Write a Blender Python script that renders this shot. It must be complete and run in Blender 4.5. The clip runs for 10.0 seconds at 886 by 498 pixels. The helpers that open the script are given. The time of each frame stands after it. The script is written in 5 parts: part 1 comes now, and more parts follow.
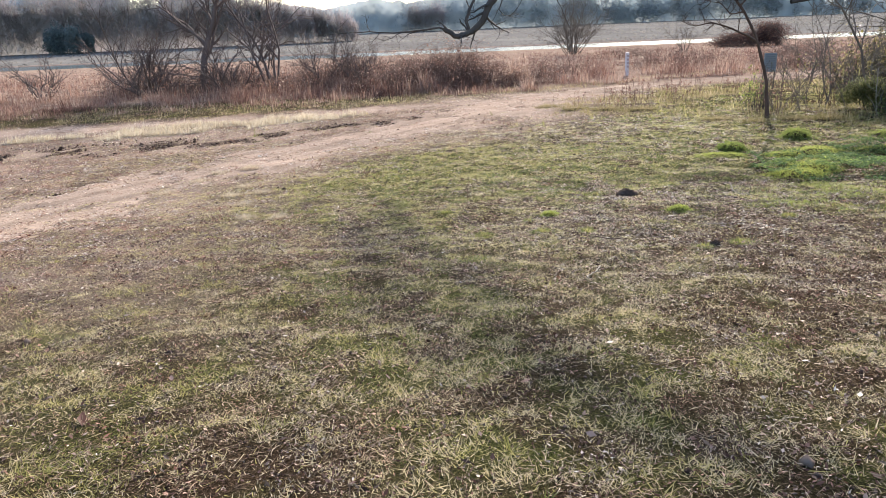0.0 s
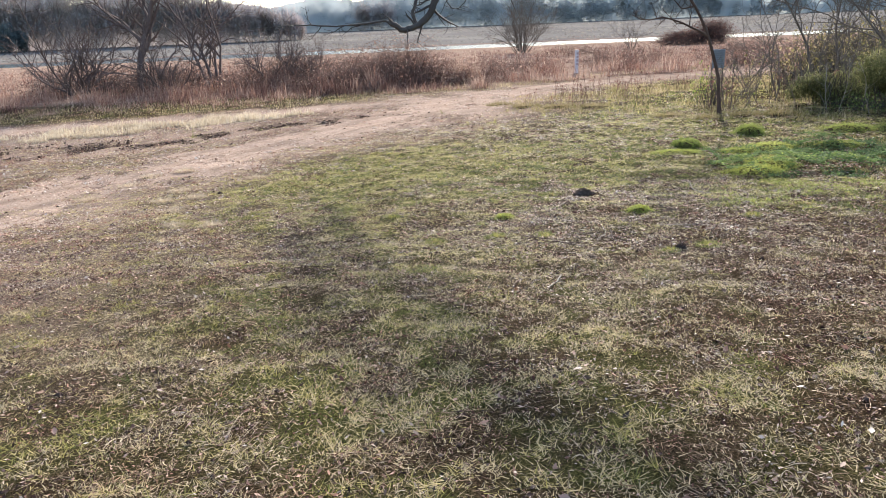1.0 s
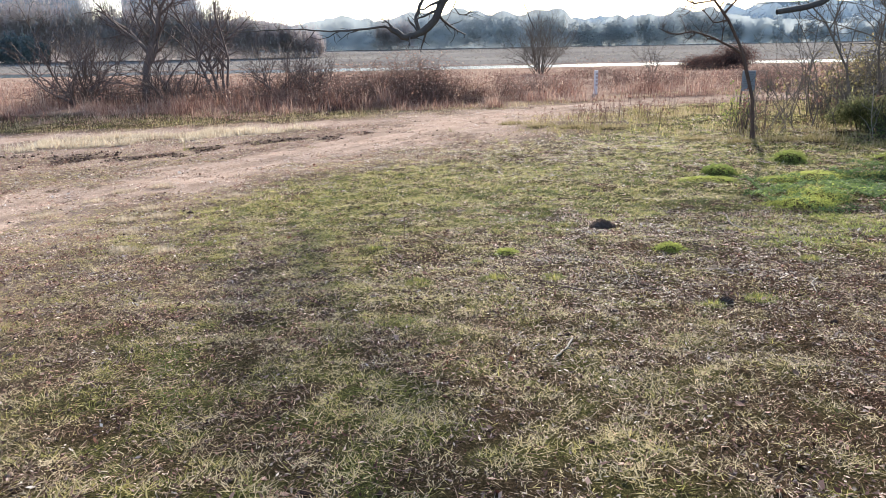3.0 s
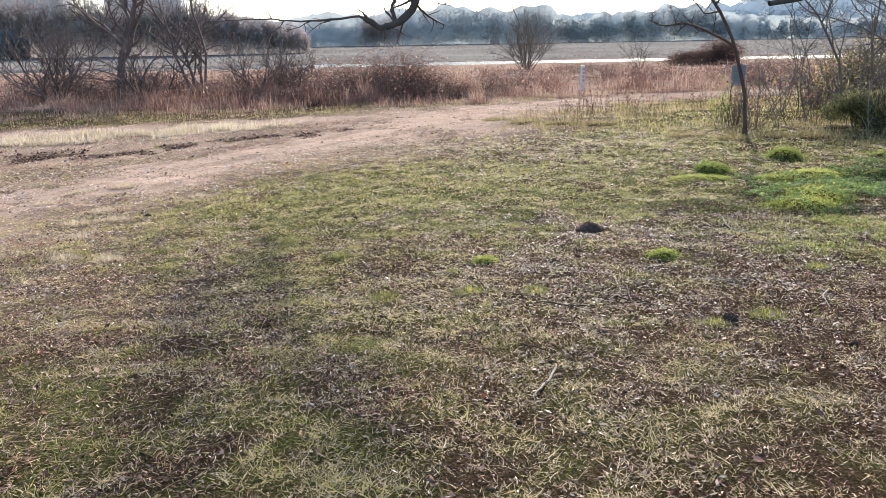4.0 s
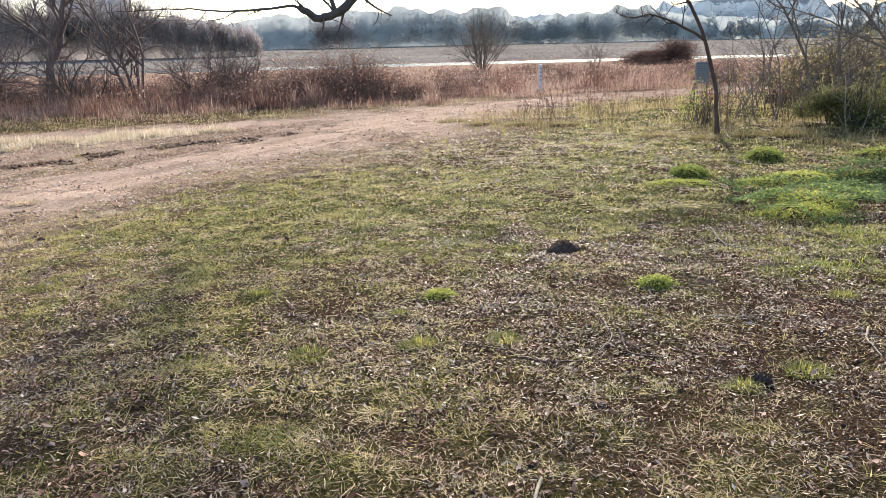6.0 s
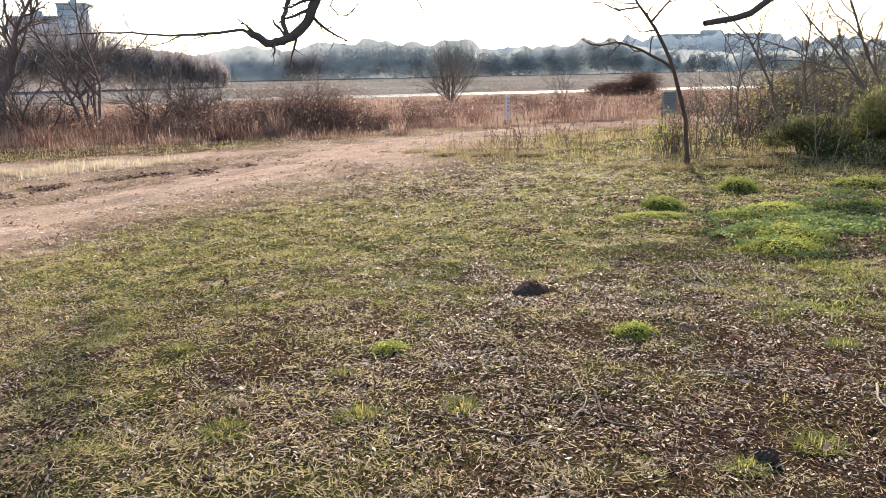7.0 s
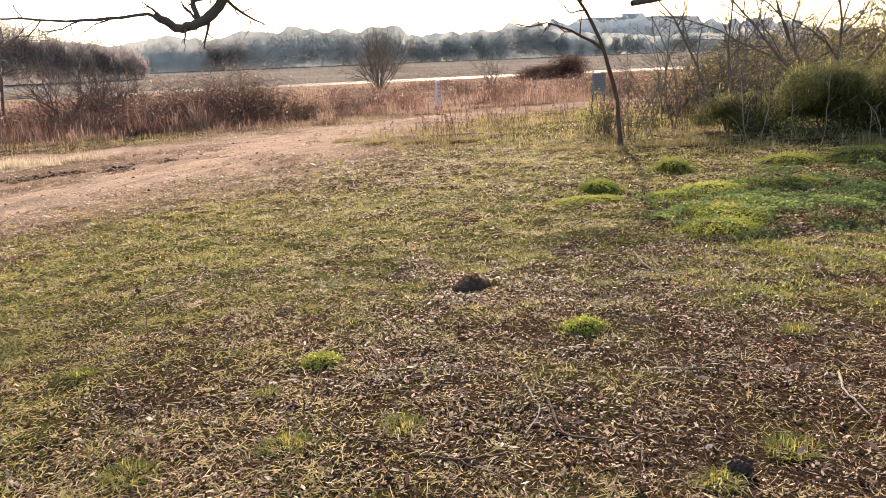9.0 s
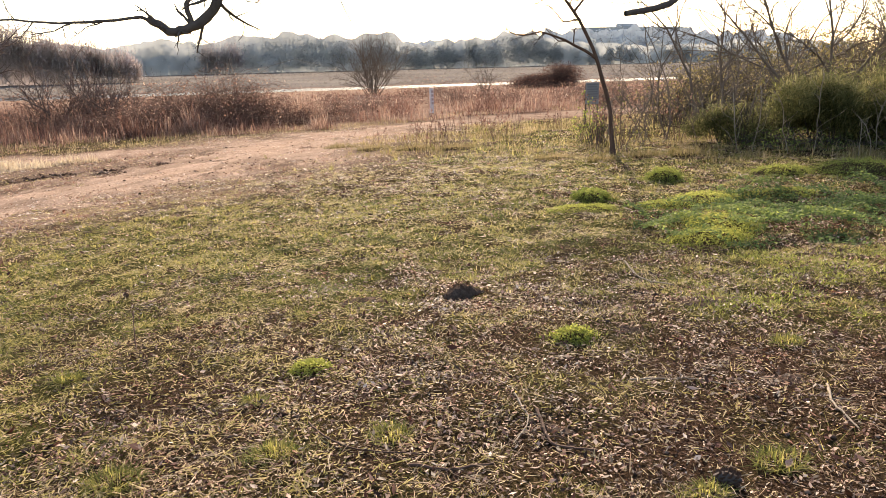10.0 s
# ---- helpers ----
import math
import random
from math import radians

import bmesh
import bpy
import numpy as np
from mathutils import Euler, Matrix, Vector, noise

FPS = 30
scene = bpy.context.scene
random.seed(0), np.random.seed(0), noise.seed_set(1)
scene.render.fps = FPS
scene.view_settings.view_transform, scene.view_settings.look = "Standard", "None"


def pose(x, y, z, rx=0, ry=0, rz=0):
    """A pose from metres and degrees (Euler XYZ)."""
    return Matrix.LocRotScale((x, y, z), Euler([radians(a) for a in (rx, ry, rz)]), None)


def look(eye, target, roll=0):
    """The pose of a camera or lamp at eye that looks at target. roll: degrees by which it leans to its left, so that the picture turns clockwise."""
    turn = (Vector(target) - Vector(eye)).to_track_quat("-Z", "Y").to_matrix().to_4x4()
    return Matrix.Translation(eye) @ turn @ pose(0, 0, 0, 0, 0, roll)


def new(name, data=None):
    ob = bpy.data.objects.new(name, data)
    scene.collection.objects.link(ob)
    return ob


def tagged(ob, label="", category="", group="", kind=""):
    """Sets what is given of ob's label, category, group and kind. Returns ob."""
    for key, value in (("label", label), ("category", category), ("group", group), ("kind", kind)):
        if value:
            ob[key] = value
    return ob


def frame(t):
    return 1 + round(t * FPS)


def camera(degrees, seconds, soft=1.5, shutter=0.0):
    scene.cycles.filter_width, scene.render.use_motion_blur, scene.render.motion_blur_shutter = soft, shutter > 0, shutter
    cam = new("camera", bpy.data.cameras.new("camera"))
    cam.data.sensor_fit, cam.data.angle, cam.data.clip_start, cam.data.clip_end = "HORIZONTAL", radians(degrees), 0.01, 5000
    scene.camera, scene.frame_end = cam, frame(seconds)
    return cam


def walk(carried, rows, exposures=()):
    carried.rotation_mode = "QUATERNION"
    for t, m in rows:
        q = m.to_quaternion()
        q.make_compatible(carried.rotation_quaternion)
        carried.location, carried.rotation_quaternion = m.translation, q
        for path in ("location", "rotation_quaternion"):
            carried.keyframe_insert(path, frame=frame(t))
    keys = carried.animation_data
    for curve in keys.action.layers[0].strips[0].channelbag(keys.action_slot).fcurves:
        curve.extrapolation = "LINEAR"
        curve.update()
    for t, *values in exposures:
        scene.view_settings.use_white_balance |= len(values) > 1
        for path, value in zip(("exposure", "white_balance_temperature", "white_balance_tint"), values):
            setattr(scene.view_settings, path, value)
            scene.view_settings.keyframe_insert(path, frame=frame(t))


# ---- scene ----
cam = camera(64.9, 10.0, soft=0.6)
PATH = [
    (0, (0.074, 0.143, 1.323), (0.057, 2.051, 0.722), -2.4),
    (0.5, (0.11, 0.412, 1.255), (0.131, 2.308, 0.618), -2.2),
    (1, (0.139, 0.751, 1.221), (0.255, 2.653, 0.613), -2.3),
    (1.5, (0.253, 1.06, 1.183), (0.312, 2.978, 0.62), -2.5),
    (2, (0.348, 1.333, 1.146), (0.318, 3.242, 0.549), -3.0),
    (2.5, (0.39, 1.701, 1.068), (0.434, 3.623, 0.516), -1.6),
    (4, (0.628, 2.673, 0.916), (0.74, 4.589, 0.354), -1.0),
    (4.5, (0.676, 2.989, 0.899), (0.851, 4.887, 0.294), -1.7),
    (5, (0.76, 3.337, 0.863), (0.892, 5.272, 0.377), -1.5),
    (6.5, (0.884, 4.132, 0.75), (1.163, 6.025, 0.167), -1.1),
    (7, (1.019, 4.436, 0.717), (1.333, 6.352, 0.24), -1.2),
    (7.5, (1.076, 4.616, 0.686), (1.489, 6.505, 0.176), -1.6),
    (8, (1.081, 4.778, 0.667), (1.577, 6.649, 0.163), -2.4),
    (8.5, (1.103, 4.809, 0.679), (1.596, 6.677, 0.163), -1.5),
    (9, (1.106, 4.809, 0.68), (1.595, 6.678, 0.163), -2.3),
    (9.5, (1.11, 4.808, 0.682), (1.611, 6.677, 0.177), -1.9),
    (10, (1.119, 4.818, 0.681), (1.631, 6.686, 0.182), -1.5),
]
walk(cam, [(t, look(eye, target, roll)) for t, eye, target, roll in PATH], exposures=((0.0, 1.57, 6050, 8), (2.5, 1.57, 5950, 8), (5.0, 1.57, 6050, 8), (7.0, 1.53, 6600, 10), (8.5, 1.51, 7400, 14), (10.0, 1.51, 7650, 16)))

# ---- daylight: low hazy winter sun ahead of the camera ----
SUN_AZ, SUN_EL = -18.0, 27.0        # degrees left of +y, and above the horizon
world = bpy.data.worlds.new("sky_world")
scene.world = world
world.use_nodes = True
wn = world.node_tree
sky = wn.nodes.new("ShaderNodeTexSky")
sky.sky_type, sky.sun_disc = "NISHITA", False
sky.sun_elevation, sky.sun_rotation = radians(SUN_EL), radians(-SUN_AZ)
sky.air_density, sky.dust_density, sky.ozone_density, sky.altitude = 1.0, 1.2, 1.0, 50.0
wn.links.new(sky.outputs[0], wn.nodes["Background"].inputs[0])
wn.nodes["Background"].inputs[1].default_value = 0.15
sun = new("sun", bpy.data.lights.new("sun", "SUN"))
sun.data.energy, sun.data.angle, sun.data.color = 4.6, radians(2.8), (1.0, 0.90, 0.75)
sun_way = Vector((-math.sin(radians(SUN_AZ)) * math.cos(radians(SUN_EL)), math.cos(radians(SUN_AZ)) * math.cos(radians(SUN_EL)), math.sin(radians(SUN_EL))))
sun.matrix_world = look(sun_way * 60, (0, 0, 0))


# ---- lie of the land ----
PROFILE_Y = (-60, -8, 0, 2, 4.35, 5.5, 7.5, 9, 10.6, 12.5, 15, 18, 25, 34, 40, 60, 92, 230, 4000)
PROFILE_Z = (6.0, .85, -.08, -.33, -.61, -.735, -.88, -.95, -1.03, -1.06, -1.09, -1.15, -1.2, -1.1, -1.07, -1.0, -1.0, 1.0, 3.0)
_ty = np.arange(-62, 320, 0.1)
_tz = np.interp(_ty, PROFILE_Y, PROFILE_Z)
_tz[20:-20] = np.convolve(_tz, np.ones(21) / 21, "same")[20:-20]
RNG = np.random.default_rng(11)


def _hash(ix, iy, seed):
    n = (ix * 374761393 + iy * 668265263 + seed * 2147483647) & 0xFFFFFFFF
    n = ((n ^ (n >> 13)) * 1274126177) & 0xFFFFFFFF
    return ((n ^ (n >> 16)) & 0xFFFF) / 65535.0


def vnoise(x, y, scale, seed=0, octaves=2):
    """Smooth noise 0..1 over the plan; scale is the size of its patches in metres."""
    x, y = np.asarray(x, float) / scale, np.asarray(y, float) / scale
    total, amp, norm = 0.0, 1.0, 0.0
    for o in range(octaves):
        ix, iy = np.floor(x).astype(np.int64), np.floor(y).astype(np.int64)
        fx, fy = x - ix, y - iy
        fx, fy = fx * fx * (3 - 2 * fx), fy * fy * (3 - 2 * fy)
        a, b = _hash(ix, iy, seed + o), _hash(ix + 1, iy, seed + o)
        c, d = _hash(ix, iy + 1, seed + o), _hash(ix + 1, iy + 1, seed + o)
        total = total + amp * ((a * (1 - fx) + b * fx) * (1 - fy) + (c * (1 - fx) + d * fx) * fy)
        norm, amp, x, y = norm + amp, amp * 0.5, x * 2.03 + 7.1, y * 2.03 + 3.7
    return total / norm


def step(lo, hi, v):
    s = np.clip((np.asarray(v, float) - lo) / (hi - lo), 0, 1)    # hi may lie below lo
    return s * s * (3 - 2 * s)


def land(x, y):
    """Height of the bare ground, without its small lumps."""
    x, y = np.asarray(x, float), np.asarray(y, float)
    xx = np.clip(x, -9, 9)
    tilt = xx * np.where(xx < 0, np.interp(y, (7, 11, 20, 30), (0, .04, .04, 0)), np.interp(y, (10, 13, 15.8, 20, 30), (0, .017, .032, .032, 0)))
    z = np.where(y < 310, np.interp(y, _ty, _tz), np.interp(y, PROFILE_Y, PROFILE_Z))
    ditch = 0.55 * step(74.0, 75.0, y) * (1 - step(90.0, 91.5, y))
    return z + tilt - ditch


def ground_z(x, y):
    near = np.clip((30 - np.hypot(np.asarray(x) - 1, np.asarray(y) - 5)) / 12, 0, 1)
    return land(x, y) + near * (0.055 * (vnoise(x, y, 1.1, 3) - 0.5) + 0.05 * (vnoise(x, y, 0.27, 5) - 0.5))


def along(x, y, line):
    """Distance from a polyline of (x, y, half width), in half widths."""
    x, y = np.asarray(x, float), np.asarray(y, float)
    best = np.full(np.broadcast(x, y).shape, 1e9)
    for (ax, ay, aw), (bx, by, bw) in zip(line, line[1:]):
        dx, dy = bx - ax, by - ay
        t = np.clip(((x - ax) * dx + (y - ay) * dy) / (dx * dx + dy * dy), 0, 1)
        best = np.minimum(best, np.hypot(x - ax - t * dx, y - ay - t * dy) / (aw + t * (bw - aw)))
    return best


TRACK_NEAR = ((-12, 3.0, 2.4), (-8.3, 8, 2.6), (-6.7, 11.3, 1.9), (-5.0, 14.0, 1.4), (-2.9, 16.7, 1.35), (-0.7, 19.4, 1.5), (1.3, 22.1, 2.0), (3.2, 24.7, 1.8), (6, 27.2, 1.3), (10, 29.8, 1.0), (18, 31.2, 0.9), (40, 32.5, 1.0))
TRACK_FAR = ((-40, 22.9, 0.9), (-15, 23.5, 0.8), (-10, 24.2, 0.7), (-6, 24.5, 0.7), (-2, 24.6, 0.8), (2, 25.2, 1.0), (6, 27.2, 1.2))
STRIP = ((-13.4, 21.5, 0.25), (-12.6, 21.8, 0.5), (-11.4, 22.1, 0.2), (-10, 22.4, 0.9), (-6, 22.9, 1.0), (-4.2, 23.0, 0.6), (-2.6, 23.2, 0.25))
CLODS = ((-14, 19.0, 0.8), (-9.5, 19.6, 1.1), (-5.5, 19.6, 1.0), (-3.2, 20.4, 0.8), (-1.0, 21.2, 0.5))
FAR_EDGE = ((-60, -15, -10, -6, -0.4, 4.8, 6.1, 9), (23.2, 24.4, 25.2, 25.4, 25.7, 27.7, 28.2, 30.5))


# narrow broken arc across the lawn where the grass is set greener
GREEN_ARC = ((-1.6, 9.9, 0.16), (-0.5, 10.6, 0.2), (0.2, 10.85, 0.12), (0.1, 11.6, 0.1), (0.15, 12.1, 0.16), (0.9, 13.4, 0.12))


def track_y(x):
    return np.interp(x, [q[0] for q in TRACK_NEAR], [q[1] for q in TRACK_NEAR])


def bare(x, y):
    """How far the ground is worn bare, 0..1."""
    d = np.minimum(along(x, y, TRACK_NEAR), along(x, y, TRACK_FAR))
    return np.clip(1.3 - 0.85 * d + 1.5 * (vnoise(x, y, 1.3, 21, 3) - 0.5) + 1.2 * (vnoise(x, y, 0.35, 23, 2) - 0.5) + 0.7 * (vnoise(x, y, 0.13, 25, 2) - 0.5), 0, 1)


def dusty(x, y):
    """The trodden strip between the wheel tracks and the worn lawn beside it."""
    a = along(x, y, TRACK_NEAR) + 0.9 * (vnoise(x, y, 1.5, 28, 3) - 0.5)
    between = step(-1.0, 0.5, np.asarray(y) - track_y(x)) * step(0.7, -0.4, np.asarray(y) - np.interp(x, *FAR_EDGE) + 1.2 * (vnoise(x, y, 0.8, 29, 2) - 0.5)) * step(6.5, 3.0, x)
    return np.maximum(0.95 * step(3.3, 1.1, a), between)


def cloddy(x, y):
    """Turned brown soil between the wheel tracks, in broken patches."""
    return np.clip(1.3 - along(x, y, CLODS), 0, 1) * step(0.45, 0.6, vnoise(x, y, 0.8, 45, 3))


def patch(x, y, cx, cy, rx, ry, wob=0.5, seed=40):
    d = np.hypot((x - cx) / rx, (y - cy) / ry) + wob * (vnoise(x, y, 0.7, seed, 3) - 0.5)
    return 1 - step(0.7, 1.15, d)


def lush(x, y):
    """How much living green the lawn carries, 0..1."""
    x, y = np.asarray(x, float), np.asarray(y, float)
    g = 0.26 + 0.12 * step(8.0, 10.5, y) + 0.22 * step(0.35, 0.72, vnoise(x + 0.8 * vnoise(x, y, 0.5, 35), y, 1.4, 31, 4)) + 0.2 * step(0.5, 0.75, vnoise(x, y, 0.45, 33, 2))
    g = g + 0.65 * patch(x, y, 1.6, 12.2, 3.6, 2.4) + 0.32 * patch(x, y, -1.5, 10.2, 1.8, 1.6)
    g = g + 0.5 * patch(x, y, 5.6, 8.8, 1.9, 1.2) + 0.5 * patch(x, y, 7.0, 14.5, 3.0, 1.3)
    g = g + 0.22 * patch(x, y, -0.2, 5.6, 0.9, 2.6, 0.7) + 0.3 * patch(x, y, 6.6, 17.6, 3.6, 2.0) + 0.3 * patch(x, y, -0.5, 12.6, 3.0, 2.4, 0.9, 43)
    g = g + 0.45 * patch(x, y, -2.8, 5.3, 0.5, 0.9, 0.7, 44)
    g = g - 0.16 * patch(x, y, 2.6, 8.2, 2.2, 1.4) - 0.2 * patch(x, y, 4.2, 6.2, 1.8, 2.6) - 0.15 * patch(x, y, 4.2, 11.6, 1.6, 1.2)
    g = g * (1 - 0.45 * step(13.0, 17.0, y) * step(5.5, 3.0, x)) * (1 - 0.9 * dusty(x, y))
    g = g + 0.5 * (along(x, y, GREEN_ARC) < 1) * (vnoise(x, y, 0.3, 47) > 0.4)
    g = g + 0.08 * step(0.2, 1.0, y - np.interp(x, *FAR_EDGE)) * step(31.0, 29.0, y)
    g = g * (0.3 + 1.2 * step(0.36, 0.62, vnoise(x, y, 0.2, 37, 3)))
    return np.clip(g * (1 - bare(x, y)), 0, 1)


# ---- mesh helpers ----
def raw_mesh(name, verts, faces, smooth=True, **layers):
    """A mesh from arrays; faces is a list of (n, k) index arrays."""
    me = bpy.data.meshes.new(name)
    verts = np.asarray(verts, np.float32)
    faces = [np.asarray(f, np.int32) for f in faces if len(f)]
    idx = np.concatenate([f.ravel() for f in faces])
    counts = np.concatenate([np.full(len(f), f.shape[1], np.int32) for f in faces])
    me.vertices.add(len(verts))
    me.vertices.foreach_set("co", verts.ravel())
    me.loops.add(len(idx))
    me.loops.foreach_set("vertex_index", idx)
    me.polygons.add(len(counts))
    me.polygons.foreach_set("loop_start", np.concatenate([[0], np.cumsum(counts)[:-1]]).astype(np.int32))
    for key, values in layers.items():
        me.attributes.new(key, "FLOAT", "POINT").data.foreach_set("value", np.asarray(values, np.float32))
    me.update(calc_edges=True)
    me.validate()
    if smooth:
        me.shade_smooth()
    return me


def thing(name, data, material, label="", category="", group="", kind=""):
    ob = new(name, data)
    if data is not None and material is not None:
        data.materials.append(material)
    return tagged(ob, label, category, group, kind)


def part(name, data, material, parent, label=""):
    ob = new(name, data)
    if material is not None:
        data.materials.append(material)
    ob.parent = parent
    return tagged(ob, label, kind="stuff" if name in ("twig_mass", "cane_tangle", "foliage", "leaf_mass", "tussock", "stem_mass") else "")


def base(name, x, y, z, label, category, group=""):
    """The Empty at a thing's foot; its parts are meshes placed about it."""
    ob = new(name)
    ob.empty_display_size = 0.1
    ob.location = (x, y, z)
    return tagged(ob, label, category, group)


def blade_arrays(p, h, w, lean, az, tint, fine=True):
    """Grass blades: a bent strip each (or one triangle where not fine)."""
    n = len(p)
    side = np.stack([-np.sin(az), np.cos(az), np.zeros(n)], 1) * (w / 2)[:, None]
    over = np.stack([np.cos(az), np.sin(az), np.zeros(n)], 1) * (lean * h)[:, None]
    up = np.zeros((n, 3))
    up[:, 2] = h * np.sqrt(np.clip(1 - 0.8 * lean ** 2, 0.06, 1))
    tip = p + over + up * np.clip(1 - 0.35 * lean, 0.3, 1)[:, None]
    if not fine:
        v = np.stack([p - side, p + side, tip], 1)
        f = np.arange(n * 3).reshape(n, 3)
        return v.reshape(-1, 3), [f], np.repeat(tint, 3)
    mid = p + over * 0.33 + up * 0.6
    v = np.stack([p - side, p + side, mid + side * 0.75, mid - side * 0.75, tip], 1)
    k = np.arange(n)[:, None] * 5
    return v.reshape(-1, 3), [k + np.array([[0, 1, 2, 3]]), k + np.array([[3, 2, 4]])], np.repeat(tint, 5)


def leaf_arrays(p, size, az, tilt, tint, slim=0.45, cheap=False):
    """Fallen or hanging leaves: two facets folded along the midrib."""
    n = len(p)
    ax = np.stack([np.cos(az) * np.cos(tilt), np.sin(az) * np.cos(tilt), np.sin(tilt)], 1)
    roll = RNG.normal(0, 0.45, n)
    s0 = np.stack([-np.sin(az), np.cos(az), np.zeros(n)], 1)
    nn = np.cross(ax, s0)
    sd = s0 * np.cos(roll)[:, None] + nn * np.sin(roll)[:, None]
    nrm = np.cross(ax, sd)
    size = size[:, None]
    curl = RNG.uniform(-0.05, 0.28, n)[:, None]
    a = p - ax * size * 0.5 + nrm * size * curl * 0.5
    b = p + ax * size * 0.5 + nrm * size * curl * 0.6
    lft = p + sd * size * slim * 0.5 + nrm * size * curl * 0.5
    rgt = p - sd * size * slim * 0.5 + nrm * size * curl * 0.5
    if cheap:
        k = np.arange(n)[:, None] * 4
        return np.stack([a, lft, b, rgt], 1).reshape(-1, 3), [k + np.array([[0, 2, 1]]), k + np.array([[0, 3, 2]])], np.repeat(tint, 4)
    v = np.stack([a, lft, b, rgt, p], 1).reshape(-1, 3)
    k = np.arange(n)[:, None] * 5
    return v, [k + np.array([[0, 4, 1]]), k + np.array([[4, 2, 1]]), k + np.array([[0, 3, 4]]), k + np.array([[3, 2, 4]])], np.repeat(tint, 5)


def tube_arrays(lines, sides=5):
    """Tapered tubes round polylines: a list of (points, radii)."""
    vs, quads, start = [], [], 0
    ring = np.linspace(0, 2 * math.pi, sides, endpoint=False)
    cs, sn = np.cos(ring)[None, :, None], np.sin(ring)[None, :, None]
    for pts, rad in lines:
        pts, rad = np.asarray(pts, float), np.asarray(rad, float)
        d = np.gradient(pts, axis=0)
        d /= np.maximum(np.linalg.norm(d, axis=1, keepdims=True), 1e-9)
        ref = np.array([0.0, 0.0, 1.0]) if abs(d[0, 2]) < 0.85 else np.array([1.0, 0.0, 0.0])
        u = np.cross(d, ref)
        u /= np.maximum(np.linalg.norm(u, axis=1, keepdims=True), 1e-9)
        w = np.cross(d, u)
        v = pts[:, None] + rad[:, None, None] * (cs * u[:, None] + sn * w[:, None])
        m = len(pts)
        vs.append(v.reshape(-1, 3))
        i = np.arange(m - 1)[:, None] * sides
        j = np.arange(sides)[None]
        j2 = (j + 1) % sides
        quads.append(np.stack([i + j, i + j2, i + sides + j2, i + sides + j], -1).reshape(-1, 4) + start)
        start += m * sides
    return np.concatenate(vs), [np.concatenate(quads)]


def tube_mesh(name, lines, sides=5):
    v, f = tube_arrays(lines, sides)
    return raw_mesh(name, v, f)


def bend(points, n=10, wob=0.0, rng=None):
    """A smooth line through a few points, a little crooked."""
    pts = np.asarray(points, float)
    t = np.concatenate([[0], np.cumsum(np.linalg.norm(np.diff(pts, axis=0), axis=1))])
    s = np.linspace(0, t[-1], n)
    ext = np.vstack([2 * pts[0] - pts[1], pts, 2 * pts[-1] - pts[-2]])
    te = np.concatenate([[-t[1]], t, [2 * t[-1] - t[-2]]])
    out = []
    for v in s:
        i = int(np.clip(np.searchsorted(te, v, "right") - 1, 1, len(te) - 3))
        u = (v - te[i]) / max(te[i + 1] - te[i], 1e-9)
        p0, p1, p2, p3 = ext[i - 1], ext[i], ext[i + 1], ext[i + 2]
        m1 = (p2 - p0) / (te[i + 1] - te[i - 1]) * (te[i + 1] - te[i])
        m2 = (p3 - p1) / (te[i + 2] - te[i]) * (te[i + 1] - te[i])
        out.append((2 * u**3 - 3 * u**2 + 1) * p1 + (u**3 - 2 * u**2 + u) * m1 + (3 * u**2 - 2 * u**3) * p2 + (u**3 - u**2) * m2)
    out = np.array(out)
    if wob and rng is not None:
        out[1:-1] += rng.normal(0, wob, (n - 2, 3))
    return out


THIN = 0.0028


def sprout(rng, line, rad, count, length, depth, spread=0.9, lift=0.35, droop=0.0, first=0.2, out=None, level=1):
    """Side branches along a line, and theirs in turn. Returns a list of (points, radii, level)."""
    out = [] if out is None else out
    pts = np.asarray(line)
    n = len(pts)
    for k in range(count):
        s = first + (1 - first) * (k + rng.random()) / count
        i = min(int(s * (n - 1)), n - 2)
        f = s * (n - 1) - i
        p = pts[i] * (1 - f) + pts[i + 1] * f
        d = pts[i + 1] - pts[i]
        d = d / max(np.linalg.norm(d), 1e-9)
        r = rng.normal(0, 1, 3)
        r -= d * (r @ d)
        r /= max(np.linalg.norm(r), 1e-9)
        way = d * (1 - 0.45 * spread) + r * spread + np.array([0, 0, lift])
        way /= np.linalg.norm(way)
        ln = length * (1.15 - 0.7 * s) * rng.uniform(0.6, 1.25)
        m = 6 if level == 1 else 4
        q = [p]
        for _ in range(m):
            way = way + rng.normal(0, 0.22, 3) + np.array([0, 0, 0.06 - droop])
            way /= np.linalg.norm(way)
            q.append(q[-1] + way * ln / m)
        r0 = min(rad[i] * 0.72, rad[i] * 0.35 + 0.012 * ln)
        rr = np.linspace(r0, max(r0 * 0.3, THIN), len(q))
        out.append((np.array(q), rr, level))
        if depth > 1:
            sprout(rng, q, rr, max(2, int(count * 0.7)), ln * 0.55, depth - 1, spread, lift, droop, 0.15, out, level + 1)
    return out


def local(lines, origin):
    return [(np.asarray(q[0]) - np.asarray(origin), q[1]) for q in lines]


# ---- materials ----
def material(name, rough=0.8, spec=0.3):
    m = bpy.data.materials.new(name)
    m.use_nodes = True
    b = m.node_tree.nodes["Principled BSDF"]
    b.inputs["Roughness"].default_value = rough
    b.inputs["Specular IOR Level"].default_value = spec
    return m, m.node_tree, b


